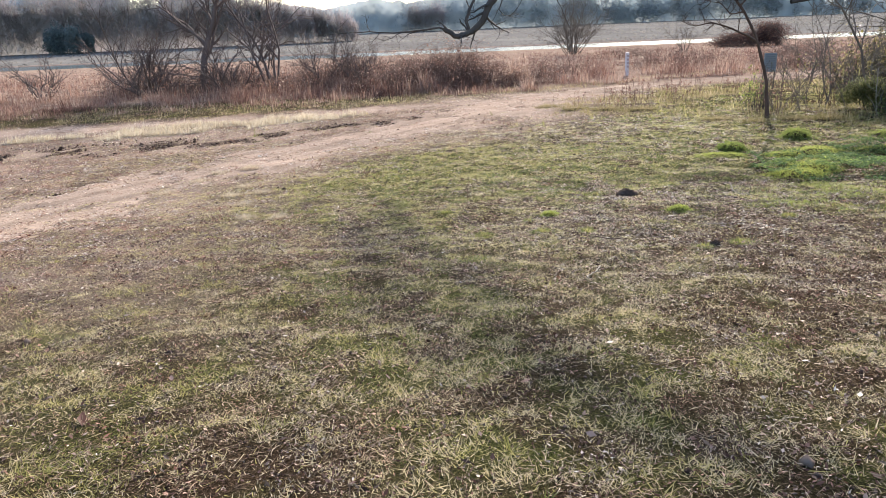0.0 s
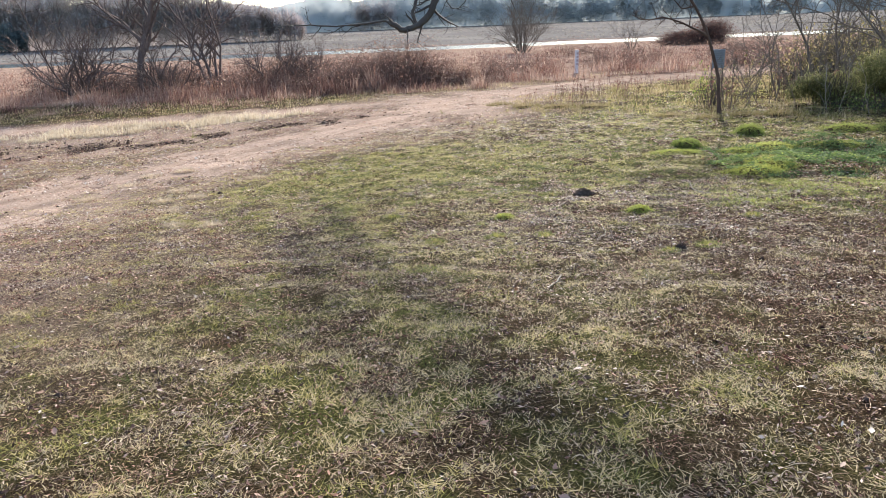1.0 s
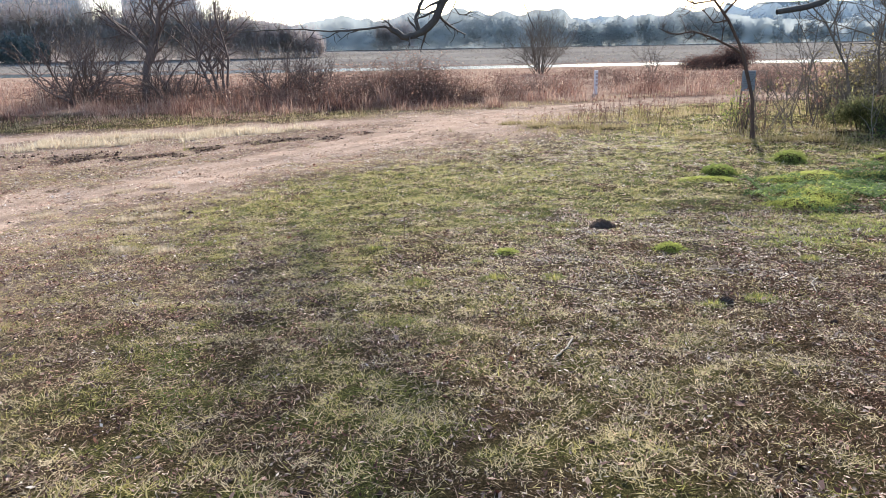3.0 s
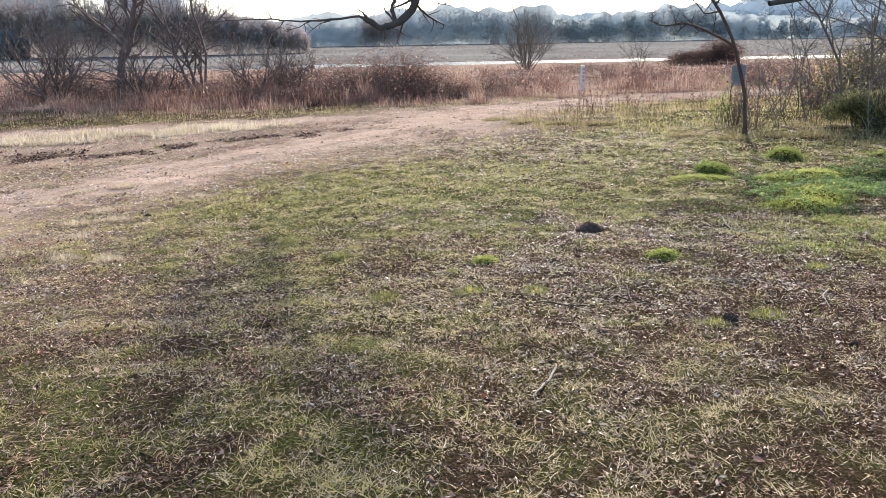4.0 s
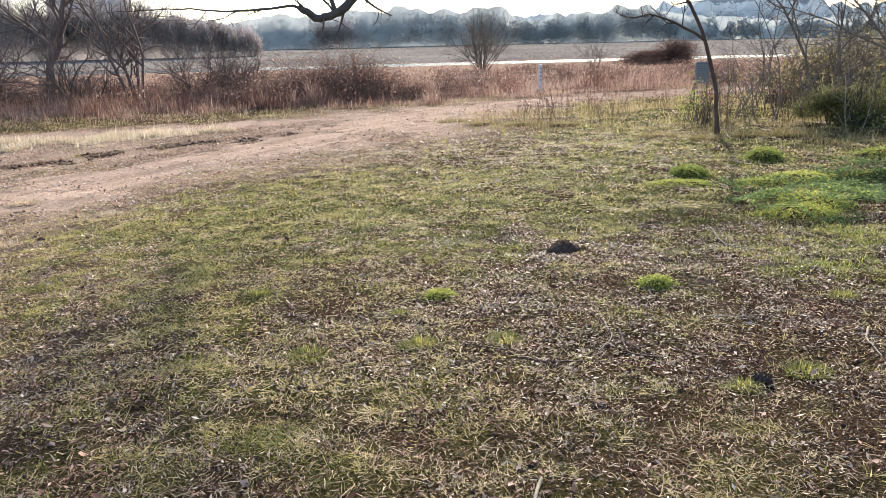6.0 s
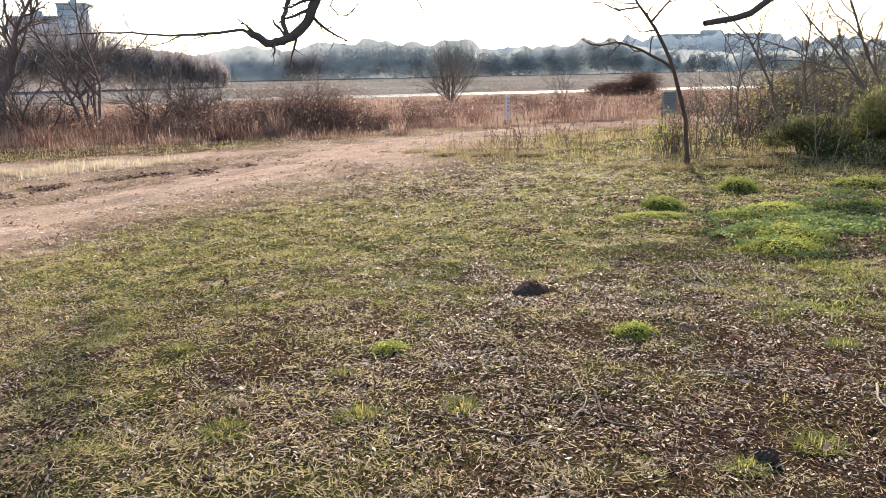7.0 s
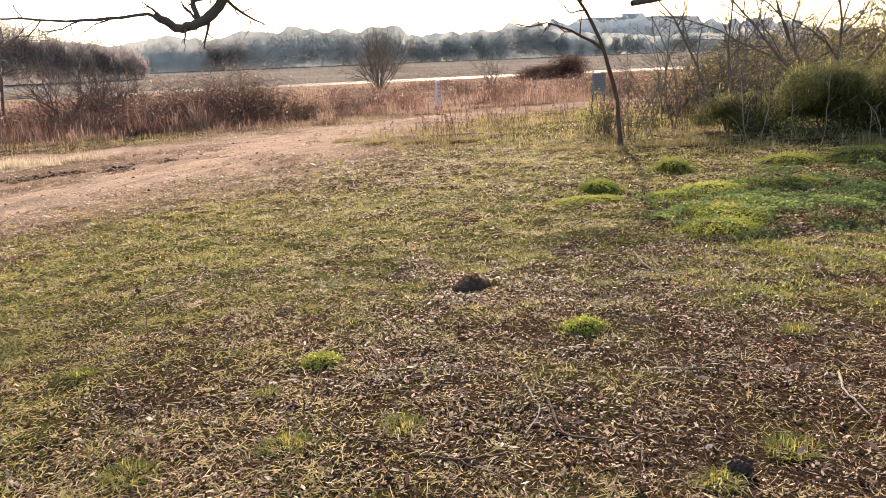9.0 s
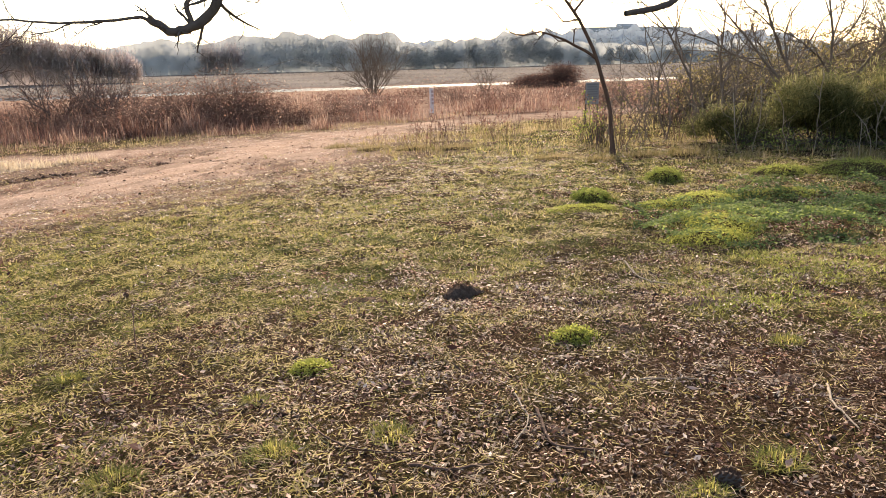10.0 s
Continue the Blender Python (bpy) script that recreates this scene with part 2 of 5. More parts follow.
def ramp(nt, fac, stops):
    r = nt.nodes.new("ShaderNodeValToRGB")
    els = r.color_ramp.elements
    while len(els) < len(stops):
        els.new(0.5)
    for e, (pos, col) in zip(els, stops):
        e.position, e.color = pos, (*col, 1)
    nt.links.new(fac, r.inputs[0])
    return r.outputs[0]


def noise_tex(nt, scale, detail=4.0, rough=0.6, coords=None, vec=None):
    n = nt.nodes.new("ShaderNodeTexNoise")
    n.inputs["Scale"].default_value, n.inputs["Detail"].default_value, n.inputs["Roughness"].default_value = scale, detail, rough
    if vec is None:
        vec = nt.nodes.new("ShaderNodeTexCoord").outputs["Object"]
    nt.links.new(vec, n.inputs["Vector"])
    return n.outputs[0]


def mix_col(nt, fac, a, b, mode="MIX"):
    n = nt.nodes.new("ShaderNodeMix")
    n.data_type, n.blend_type = "RGBA", mode
    for sock, v in ((n.inputs[0], fac), (n.inputs[6], a), (n.inputs[7], b)):
        if isinstance(v, (int, float)):
            sock.default_value = v
        elif isinstance(v, tuple):
            sock.default_value = (*v, 1)
        else:
            nt.links.new(v, sock)
    return n.outputs[2]


def attr(nt, key):
    a = nt.nodes.new("ShaderNodeAttribute")
    a.attribute_name = key
    return a.outputs["Fac"]


def bump(nt, b, height, strength=0.5, dist=0.02):
    n = nt.nodes.new("ShaderNodeBump")
    n.inputs["Strength"].default_value, n.inputs["Distance"].default_value = strength, dist
    nt.links.new(height, n.inputs["Height"])
    nt.links.new(n.outputs[0], b.inputs["Normal"])


def leafy(name, stops, through_light=0.35, rough=0.6, spec=0.35, scale=3.0, hue=0.0):
    """Blades and leaves: colour by each piece's own tint, light shining through."""
    m, nt, b = material(name, rough, spec)
    n = noise_tex(nt, scale)
    t = nt.nodes.new("ShaderNodeMath")
    t.operation = "MULTIPLY_ADD"
    nt.links.new(n, t.inputs[0])
    t.inputs[1].default_value = 0.3
    nt.links.new(attr(nt, "tint"), t.inputs[2])
    s = nt.nodes.new("ShaderNodeMath")
    s.operation = "SUBTRACT"
    nt.links.new(t.outputs[0], s.inputs[0])
    s.inputs[1].default_value = 0.15
    col = ramp(nt, s.outputs[0], stops)
    if hue:
        col = mix_col(nt, hue, col, ramp(nt, noise_tex(nt, 2.4, 3, 0.6), [(0.36, (1.0, 0.72, 0.62)), (0.5, (1.0, 0.95, 0.9)), (0.64, (0.82, 0.86, 0.95))]), "MULTIPLY")
    nt.links.new(col, b.inputs["Base Color"])
    tr = nt.nodes.new("ShaderNodeBsdfTranslucent")
    nt.links.new(col, tr.inputs[0])
    mx = nt.nodes.new("ShaderNodeMixShader")
    mx.inputs[0].default_value = through_light
    nt.links.new(b.outputs[0], mx.inputs[1])
    nt.links.new(tr.outputs[0], mx.inputs[2])
    nt.links.new(mx.outputs[0], nt.nodes["Material Output"].inputs[0])
    return m


def bark(name, dark, light, scale=14.0):
    m, nt, b = material(name, 0.9, 0.15)
    tc = nt.nodes.new("ShaderNodeTexCoord")
    mp = nt.nodes.new("ShaderNodeMapping")
    mp.inputs["Scale"].default_value = (1, 1, 0.3)
    nt.links.new(tc.outputs["Object"], mp.inputs["Vector"])
    n = noise_tex(nt, scale, 6, 0.7, vec=mp.outputs[0])
    big = noise_tex(nt, 2.2, 2, 0.5)
    col = mix_col(nt, big, ramp(nt, n, [(0.3, dark), (0.72, light)]), tuple(0.55 * (a + c) for a, c in zip(dark, light)), "MIX")
    nt.links.new(col, b.inputs["Base Color"])
    bump(nt, b, n, 0.8, 0.01)
    return m


def soil(name, stops, stain, ruts=False):
    m, nt, b = material(name, 0.95, 0.0)
    n1, n2, n3 = noise_tex(nt, 1.6, 5, 0.6), noise_tex(nt, 22, 8, 0.75), noise_tex(nt, 0.35, 3, 0.5)
    col = ramp(nt, n2, stops)
    col = mix_col(nt, ramp(nt, n1, [(0.42, (0, 0, 0)), (0.68, (1, 1, 1))]), col, stain, "MIX")
    if ruts:
        col = mix_col(nt, attr(nt, "rut"), col, tuple(0.62 * s for s in stain))
    col = mix_col(nt, 0.35, col, ramp(nt, n3, [(0.3, (0.35, 0.35, 0.35)), (0.7, (0.75, 0.72, 0.68))]), "OVERLAY")
    nt.links.new(col, b.inputs["Base Color"])
    bump(nt, b, n2, 0.9, 0.025)
    return m


M_GRASS = leafy("lawn_grass", [(0.0, (0.085, 0.105, 0.03)), (0.25, (0.27, 0.252, 0.072)), (0.5, (0.45, 0.38, 0.13)), (0.72, (0.55, 0.435, 0.225)), (1.0, (0.66, 0.535, 0.335))], 0.56, 0.75, 0.12)
M_LITTER = leafy("leaf_litter", [(0.0, (0.016, 0.009, 0.006)), (0.3, (0.095, 0.043, 0.031)), (0.55, (0.29, 0.165, 0.12)), (0.78, (0.47, 0.345, 0.275)), (1.0, (0.66, 0.565, 0.465))], 0.22, 0.6, 0.2, hue=0.85)
M_STRAW = leafy("straw", [(0.0, (0.08, 0.047, 0.03)), (0.5, (0.26, 0.178, 0.108)), (1.0, (0.58, 0.47, 0.32))], 0.25, 0.7, 0.2, hue=0.6)
M_DEAD = leafy("dead_grass", [(0.0, (0.30, 0.225, 0.145)), (0.5, (0.50, 0.40, 0.28)), (1.0, (0.68, 0.57, 0.42))], 0.4, 0.8, 0.05)
M_FIELD = leafy("field_reeds", [(0.0, (0.065, 0.032, 0.026)), (0.3, (0.17, 0.088, 0.068)), (0.6, (0.31, 0.18, 0.135)), (1.0, (0.50, 0.37, 0.28))], 0.4, 0.85, 0.05)
M_FAR = leafy("far_meadow_grass", [(0.0, (0.14, 0.122, 0.11)), (0.5, (0.175, 0.155, 0.138)), (1.0, (0.215, 0.19, 0.168))], 0.5, 0.9, 0.0)
M_VERGE = leafy("verge_grass", [(0.0, (0.075, 0.068, 0.024)), (0.35, (0.18, 0.152, 0.055)), (0.65, (0.33, 0.25, 0.125)), (1.0, (0.48, 0.37, 0.225))], 0.4, 0.85, 0.05)
M_CLOVER = leafy("clover", [(0.0, (0.055, 0.092, 0.02)), (0.5, (0.20, 0.235, 0.052)), (1.0, (0.42, 0.425, 0.105))], 0.55, 0.8, 0.08)
M_CREEPER = leafy("creeper", [(0.0, (0.05, 0.088, 0.034)), (0.5, (0.135, 0.185, 0.06)), (1.0, (0.31, 0.345, 0.085))], 0.5, 0.75, 0.12)
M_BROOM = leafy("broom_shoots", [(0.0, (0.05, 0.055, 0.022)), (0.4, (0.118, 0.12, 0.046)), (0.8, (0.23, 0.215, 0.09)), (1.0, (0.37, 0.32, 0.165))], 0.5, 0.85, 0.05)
# far greens paled to grey and blue: the distance haze is in the colour
M_WOODS = leafy("hazed_far_foliage", [(0.0, (0.29, 0.308, 0.312)), (0.5, (0.355, 0.37, 0.372)), (1.0, (0.43, 0.445, 0.44))], 0.3, 1.0, 0.0, 0.15)
M_HILL = leafy("hazed_hill_foliage", [(0.0, (0.38, 0.415, 0.45)), (1.0, (0.45, 0.48, 0.505))], 0.1, 1.0, 0.0, 0.1)
# grey brown twigs, lightened well past bark to carry the haze before them
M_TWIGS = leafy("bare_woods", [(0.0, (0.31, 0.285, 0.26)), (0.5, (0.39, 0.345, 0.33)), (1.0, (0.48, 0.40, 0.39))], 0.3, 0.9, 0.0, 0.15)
M_BARK_DARK = bark("dark_bark", (0.026, 0.02, 0.018), (0.11, 0.09, 0.078))
M_BARK_GREY = bark("grey_bark", (0.035, 0.028, 0.024), (0.14, 0.115, 0.095))
M_BARK_BROWN = bark("brown_bark", (0.03, 0.017, 0.013), (0.13, 0.08, 0.058))
M_BARK_PALE = bark("pale_bark", (0.065, 0.05, 0.04), (0.2, 0.155, 0.12))
M_BARK_SCRUB = bark("scrub_bark", (0.055, 0.038, 0.033), (0.17, 0.122, 0.104))
M_BARK_RED = bark("cane_bark", (0.075, 0.042, 0.033), (0.22, 0.135, 0.1))
M_STICK = bark("fallen_stick", (0.10, 0.08, 0.06), (0.34, 0.28, 0.22), 40)
M_SOIL = soil("lawn_soil", [(0.25, (0.014, 0.009, 0.007)), (0.5, (0.038, 0.025, 0.018)), (0.75, (0.09, 0.062, 0.045))], (0.04, 0.032, 0.018))
M_DIRT = soil("track_dirt", [(0.32, (0.12, 0.082, 0.062)), (0.48, (0.28, 0.202, 0.155)), (0.7, (0.46, 0.355, 0.28))], (0.25, 0.178, 0.135), True)


def ground_material():
    m, nt, b = material("ground_cover", 0.95, 0.0)
    n1, n2, n3 = noise_tex(nt, 1.6, 5, 0.6), noise_tex(nt, 70, 8, 0.85), noise_tex(nt, 0.3, 3, 0.5)
    lawn = ramp(nt, n2, [(0.36, (0.007, 0.004, 0.003)), (0.5, (0.03, 0.018, 0.013)), (0.6, (0.14, 0.086, 0.062)), (0.72, (0.30, 0.21, 0.15))])
    lawn = mix_col(nt, ramp(nt, n1, [(0.4, (0, 0, 0)), (0.7, (0.4, 0.4, 0.4))]), lawn, (0.05, 0.036, 0.022))
    green = ramp(nt, n2, [(0.40, (0.014, 0.017, 0.007)), (0.52, (0.06, 0.062, 0.02)), (0.66, (0.24, 0.21, 0.075))])
    lawn = mix_col(nt, attr(nt, "green"), lawn, green)
    field = ramp(nt, noise_tex(nt, 0.9, 7, 0.7), [(0.3, (0.14, 0.092, 0.07)), (0.55, (0.25, 0.172, 0.13)), (0.75, (0.36, 0.265, 0.2))])
    far = ramp(nt, noise_tex(nt, 0.05, 7, 0.7), [(0.3, (0.115, 0.10, 0.092)), (0.55, (0.16, 0.142, 0.126)), (0.75, (0.215, 0.188, 0.165))])
    dust = ramp(nt, n2, [(0.32, (0.085, 0.056, 0.043)), (0.5, (0.26, 0.185, 0.142)), (0.7, (0.46, 0.35, 0.275))])
    lawn = mix_col(nt, attr(nt, "dusty"), lawn, dust)
    col = mix_col(nt, attr(nt, "field"), lawn, field)
    col = mix_col(nt, attr(nt, "far"), col, far)
    nt.links.new(col, b.inputs["Base Color"])
    bump(nt, b, n2, 1.0, 0.03)
    return m


# ---- ground, dirt track, water ----
def span(*pieces):
    return np.unique(np.concatenate([np.arange(a, b, s) for a, b, s in pieces] + [np.array([pieces[-1][1]])]).round(4))


gx = span((-3000, -300, 150), (-300, -60, 12), (-60, -16, 1.4), (-16, -7, 0.3), (-7, 11, 0.11), (11, 18, 0.3), (18, 60, 1.4), (60, 300, 12), (300, 3000, 150))
gy = span((-300, -40, 20), (-40, -4, 1.5), (-4, 0.5, 0.2), (0.5, 12, 0.095), (12, 15, 0.14), (15, 34, 0.35), (34, 73, 1.0), (73, 92, 0.25), (92, 120, 2), (120, 400, 10), (400, 4000, 150))
GX, GY = np.meshgrid(gx, gy)
flat_x, flat_y = GX.ravel(), GY.ravel()
flat_z = ground_z(flat_x, flat_y)
nx, ny = len(gx), len(gy)
k = (np.arange(ny - 1)[:, None] * nx + np.arange(nx - 1)[None]).ravel()
in_field = np.maximum(step(28.6, 30.4, flat_y + 1.5 * (vnoise(flat_x, flat_y, 3, 8) - 0.5)) , step(24, 30, np.abs(flat_x)) * step(15, 26, flat_y))
ground = thing("ground", raw_mesh("ground", np.stack([flat_x, flat_y, flat_z], 1), [np.stack([k, k + 1, k + nx + 1, k + nx], 1)],
               green=np.clip(lush(flat_x, flat_y), 0, 1), field=in_field, dusty=dusty(flat_x, flat_y) * (0.5 + 0.6 * step(0.3, 0.7, vnoise(flat_x, flat_y, 0.9, 27, 3))) * (1 - 0.85 * cloddy(flat_x, flat_y)), far=step(89, 95, flat_y)), ground_material(),
               "sloping lawn of thin winter grass and bare soil", "ground", kind="structure")

dx_, dy_ = np.arange(-34, 30, 0.14), np.arange(1.5, 34.5, 0.14)
DX, DY = np.meshgrid(dx_, dy_)
wear = bare(DX, DY) * (1 - 0.6 * cloddy(DX, DY))
DZ = ground_z(DX, DY) + 0.055 * (wear - 0.55) - 0.03 * step(0.6, 1, wear) * vnoise(DX, DY, 0.45, 77, 3)
keep = wear > 0.3
seen, sheet = np.zeros(keep.shape, bool), np.zeros(keep.shape, bool)
for start in zip(*np.nonzero(keep)):
    if seen[start]:
        continue
    todo, block_cells = [start], []
    seen[start] = True
    while todo:
        r, c = todo.pop()
        block_cells.append((r, c))
        for q in ((r + 1, c), (r - 1, c), (r, c + 1), (r, c - 1)):
            if 0 <= q[0] < keep.shape[0] and 0 <= q[1] < keep.shape[1] and keep[q] and not seen[q]:
                seen[q] = True
                todo.append(q)
    if len(block_cells) > 4000:
        sheet[tuple(np.array(block_cells).T)] = True
keep = sheet
lane = along(DX, DY, TRACK_NEAR)
rut = 0.85 * step(0.42, 0.72, vnoise(lane * 2.3 + 0.25 * vnoise(DX, DY, 0.8, 78), (DX + DY) * 0.12, 0.42, 79, 3)) * (0.3 + 0.7 * vnoise(DX, DY, 0.6, 80, 2))
cell = (keep[:-1, :-1] & keep[1:, :-1] & keep[:-1, 1:] & keep[1:, 1:]).ravel()
k = (np.arange(len(dy_) - 1)[:, None] * len(dx_) + np.arange(len(dx_) - 1)[None]).ravel()[cell]
quad = np.stack([k, k + 1, k + len(dx_) + 1, k + len(dx_)], 1)
used, inv = np.unique(quad.ravel(), return_inverse=True)
thing("dirt_track", raw_mesh("dirt_track", np.stack([DX.ravel(), DY.ravel(), DZ.ravel()], 1)[used], [inv.reshape(-1, 4)], rut=rut.ravel()[used]), M_DIRT,
      "worn pale brown dirt track with wheel ruts", "track", kind="structure")

m_water, nt, b = material("river_water", 0.12, 0.5)
b.inputs["Base Color"].default_value = (0.10, 0.12, 0.12, 1)
bump(nt, b, noise_tex(nt, 1.2, 4, 0.6), 0.12, 0.05)
wx, wy = np.linspace(-90, 140, 60), np.linspace(74.4, 90.9, 8)
WX, WY = np.meshgrid(wx, wy)
k = (np.arange(7)[:, None] * 60 + np.arange(59)[None]).ravel()
thing("water", raw_mesh("water", np.stack([WX.ravel(), WY.ravel(), np.full(WX.size, -1.1)], 1), [np.stack([k, k + 1, k + 61, k + 60], 1)]), m_water,
      "narrow strip of still river water shining under the sky", "river", kind="structure")


# ---- grass and litter ----
def scatter(n, x0, x1, y0, y1, chance, rng=RNG):
    x, y = rng.uniform(x0, x1, n), rng.uniform(y0, y1, n)
    ok = rng.random(n) < chance(x, y)
    return x[ok], y[ok]


def seen_wedge(x, y, pad=1.2):
    """The stretch of plan in front of the walk."""
    return (x > -0.72 * (y + 1) - pad) & (x < 0.95 * (y - 1) + 2.0 + pad)


def joined(pieces):
    vs, fs, ts, n = [], {}, [], 0
    for v, faces, t in pieces:
        for f in faces:
            fs.setdefault(f.shape[1], []).append(f + n)
        vs.append(v), ts.append(t)
        n += len(v)
    return np.concatenate(vs), [np.concatenate(f) for f in fs.values()], np.concatenate(ts)


def stuff(name, pieces, mat, label, category):
    v, f, t = joined(pieces)
    return thing(name, raw_mesh(name, v, f, tint=t), mat, label, category, kind="stuff")


def lawn(zones):
    out = []
    for n, x0, x1, y0, y1, h0, h1, w0, fine in zones:
        def chance(x, y):
            cl = 0.1 + 0.9 * step(0.42, 0.56, 0.75 * vnoise(x, y, 0.13, 51, 2) + 0.25 * vnoise(x, y, 0.4, 53, 2))
            return np.clip(0.25 + 0.4 * step(7.4, 5.6, y) + 0.75 * lush(x, y), 0, 1) * (1 - bare(x, y)) ** 1.5 * cl * seen_wedge(x, y)
        x, y = scatter(n, x0, x1, y0, y1, chance)
        m = len(x)
        g = lush(x, y)
        tall = RNG.uniform(h0, h1, m) * (0.7 + 0.7 * g)
        tint = np.clip(0.88 - 0.5 * g + RNG.normal(0, 0.2, m) + 0.5 * (vnoise(x, y, 0.6, 61) - 0.5) + 0.3 * step(7.5, 5.0, y) - 0.5 * step(0.56, 0.68, vnoise(x, y, 0.33, 67, 2)) * step(0.5, 0.62, vnoise(x, y, 2.1, 69, 2)), 0, 1)
        out.append(blade_arrays(np.stack([x, y, ground_z(x, y) - 0.004], 1), tall, w0 * RNG.uniform(0.6, 1.5, m), RNG.uniform(0.6, 1.9, m), RNG.uniform(0, 2 * math.pi, m), tint, fine))
    return out


stuff("lawn_grass", lawn([(430000, -5, 6, 1.6, 6.8, 0.02, 0.05, 0.005, False), (400000, -7, 9, 6.5, 11, 0.022, 0.055, 0.0085, False),
                          (460000, -9, 13, 11, 17, 0.028, 0.065, 0.013, False), (190000, -14, 18, 17, 29, 0.035, 0.085, 0.02, False)]),
      M_GRASS, "short thin lawn grass, half green and half withered", "grass")


def dry_mat(n, x0, x1, y0, y1, h, w, share):
    """Withered blades pressed flat between the living ones."""
    x, y = scatter(n, x0, x1, y0, y1, lambda x, y: share(x, y) * (1 - bare(x, y)) * (0.3 + 0.7 * step(0.36, 0.58, vnoise(x, y, 0.11, 55, 3))) * seen_wedge(x, y))
    m = len(x)
    return blade_arrays(np.stack([x, y, ground_z(x, y) + RNG.uniform(-0.003, 0.012, m)], 1), h * RNG.lognormal(-0.2, 0.4, m), w * RNG.uniform(0.6, 1.4, m), RNG.uniform(1.0, 2.2, m), RNG.uniform(0, 6.283, m), np.clip(0.58 + 0.7 * (vnoise(x, y, 0.4, 56, 2) - 0.5) + RNG.normal(0, 0.2, m), 0, 1), False)


stuff("withered_grass", [dry_mat(30000, -5, 6, 1.6, 7.5, 0.03, 0.005, lambda x, y: 0.9 - 0.6 * step(0.2, 1.5, x)), dry_mat(100000, -7, 5, 7, 12, 0.032, 0.008, lambda x, y: 0.75 - 0.6 * step(1.0, 2.5, x)),
                         dry_mat(110000, -8, 10, 11, 18, 0.04, 0.013, lambda x, y: 0.6 * np.ones_like(x)), dry_mat(60000, -12, 8, 12, 28, 0.05, 0.02, lambda x, y: 0.5 * dusty(x, y))], M_GRASS, "withered straw coloured grass matted in the lawn", "grass")


def clumps(n, x0, x1, y0, y1, per, r, h, w, fine=True):
    """Grass in separate tufts, its blades leaning outwards."""
    cx, cy = scatter(n, x0, x1, y0, y1, lambda x, y: np.clip(0.06 + 1.1 * lush(x, y) ** 1.5, 0, 1) * (1 - bare(x, y)) * seen_wedge(x, y))
    c = len(cx)
    rr, hh, tt = r * RNG.lognormal(0, 0.4, c), h * RNG.lognormal(0, 0.35, c), np.clip(0.42 - 0.2 * lush(cx, cy) + RNG.normal(0, 0.2, c) - 0.25 * (RNG.random(c) < 0.25), 0.0, 0.8)
    who = np.repeat(np.arange(c), per)
    m = len(who)
    az, d = RNG.uniform(0, 6.283, m), np.sqrt(RNG.random(m))
    x, y = cx[who] + rr[who] * d * np.cos(az), cy[who] + rr[who] * d * np.sin(az)
    return blade_arrays(np.stack([x, y, ground_z(x, y) - 0.004], 1), hh[who] * RNG.uniform(0.5, 1.2, m), w * RNG.uniform(0.7, 1.3, m), np.clip(0.4 + 0.85 * d + RNG.normal(0, 0.2, m), 0.1, 1.5), az + RNG.normal(0, 0.6, m), np.clip(tt[who] + RNG.normal(0, 0.12, m), 0, 1), fine)


stuff("grass_tufts", [clumps(2600, -5, 6, 1.6, 6.8, 22, 0.04, 0.05, 0.0045, False), clumps(5200, -7, 9, 6.5, 11.5, 24, 0.05, 0.045, 0.006, False), clumps(9000, -9, 13, 11.5, 18, 18, 0.07, 0.055, 0.010, False),
                      clumps(3000, -6, 14, 17, 25, 14, 0.1, 0.11, 0.016, False)], M_GRASS, "small yellow green tufts of living grass in the lawn", "grass")


def litter(zones, slim):
    out = []
    for n, x0, x1, y0, y1, s0, s1, cheap in zones:
        def chance(x, y):
            return (1.0 - 0.55 * lush(x, y)) * (1 - 0.45 * step(0.5, 1, bare(x, y))) * (0.2 + 0.8 * step(0.38, 0.62, vnoise(x, y, 0.3, 71, 3))) * (1 - 0.6 * step(7.6, 5.6, y - 0.5 * np.clip(x - 1.5, 0, 3))) * seen_wedge(x, y)
        x, y = scatter(n, x0, x1, y0, y1, chance)
        m = len(x)
        tint = np.clip(RNG.beta(0.7, 1.6, m) + 0.35 * (vnoise(x, y, 0.4, 73) - 0.5) + 0.28 * dusty(x, y) - 0.4 * cloddy(x, y) + 0.12 * step(8.5, 11.0, y), 0, 1)
        out.append(leaf_arrays(np.stack([x, y, ground_z(x, y) + RNG.uniform(0.003, 0.02, m)], 1), RNG.uniform(s0, s1, m) * RNG.lognormal(0, 0.25, m), RNG.uniform(0, 6.283, m), RNG.normal(0, 0.4, m), tint, slim, cheap))
    return out


stuff("leaf_litter", litter([(180000, -5, 6, 1.6, 6.5, 0.009, 0.03, True), (215000, -7, 9, 6.5, 11, 0.010, 0.034, True), (80000, -10, 13, 11, 18, 0.02, 0.05, True), (95000, -18, 9, 13, 28, 0.025, 0.06, True)], 0.36)
      + litter([(14000, -5, 6, 1.6, 6.5, 0.018, 0.04, False), (16000, -7, 9, 6.5, 12, 0.018, 0.042, False)], 0.55),
      M_LITTER, "brown and bleached fallen leaves scattered over the lawn", "leaves")


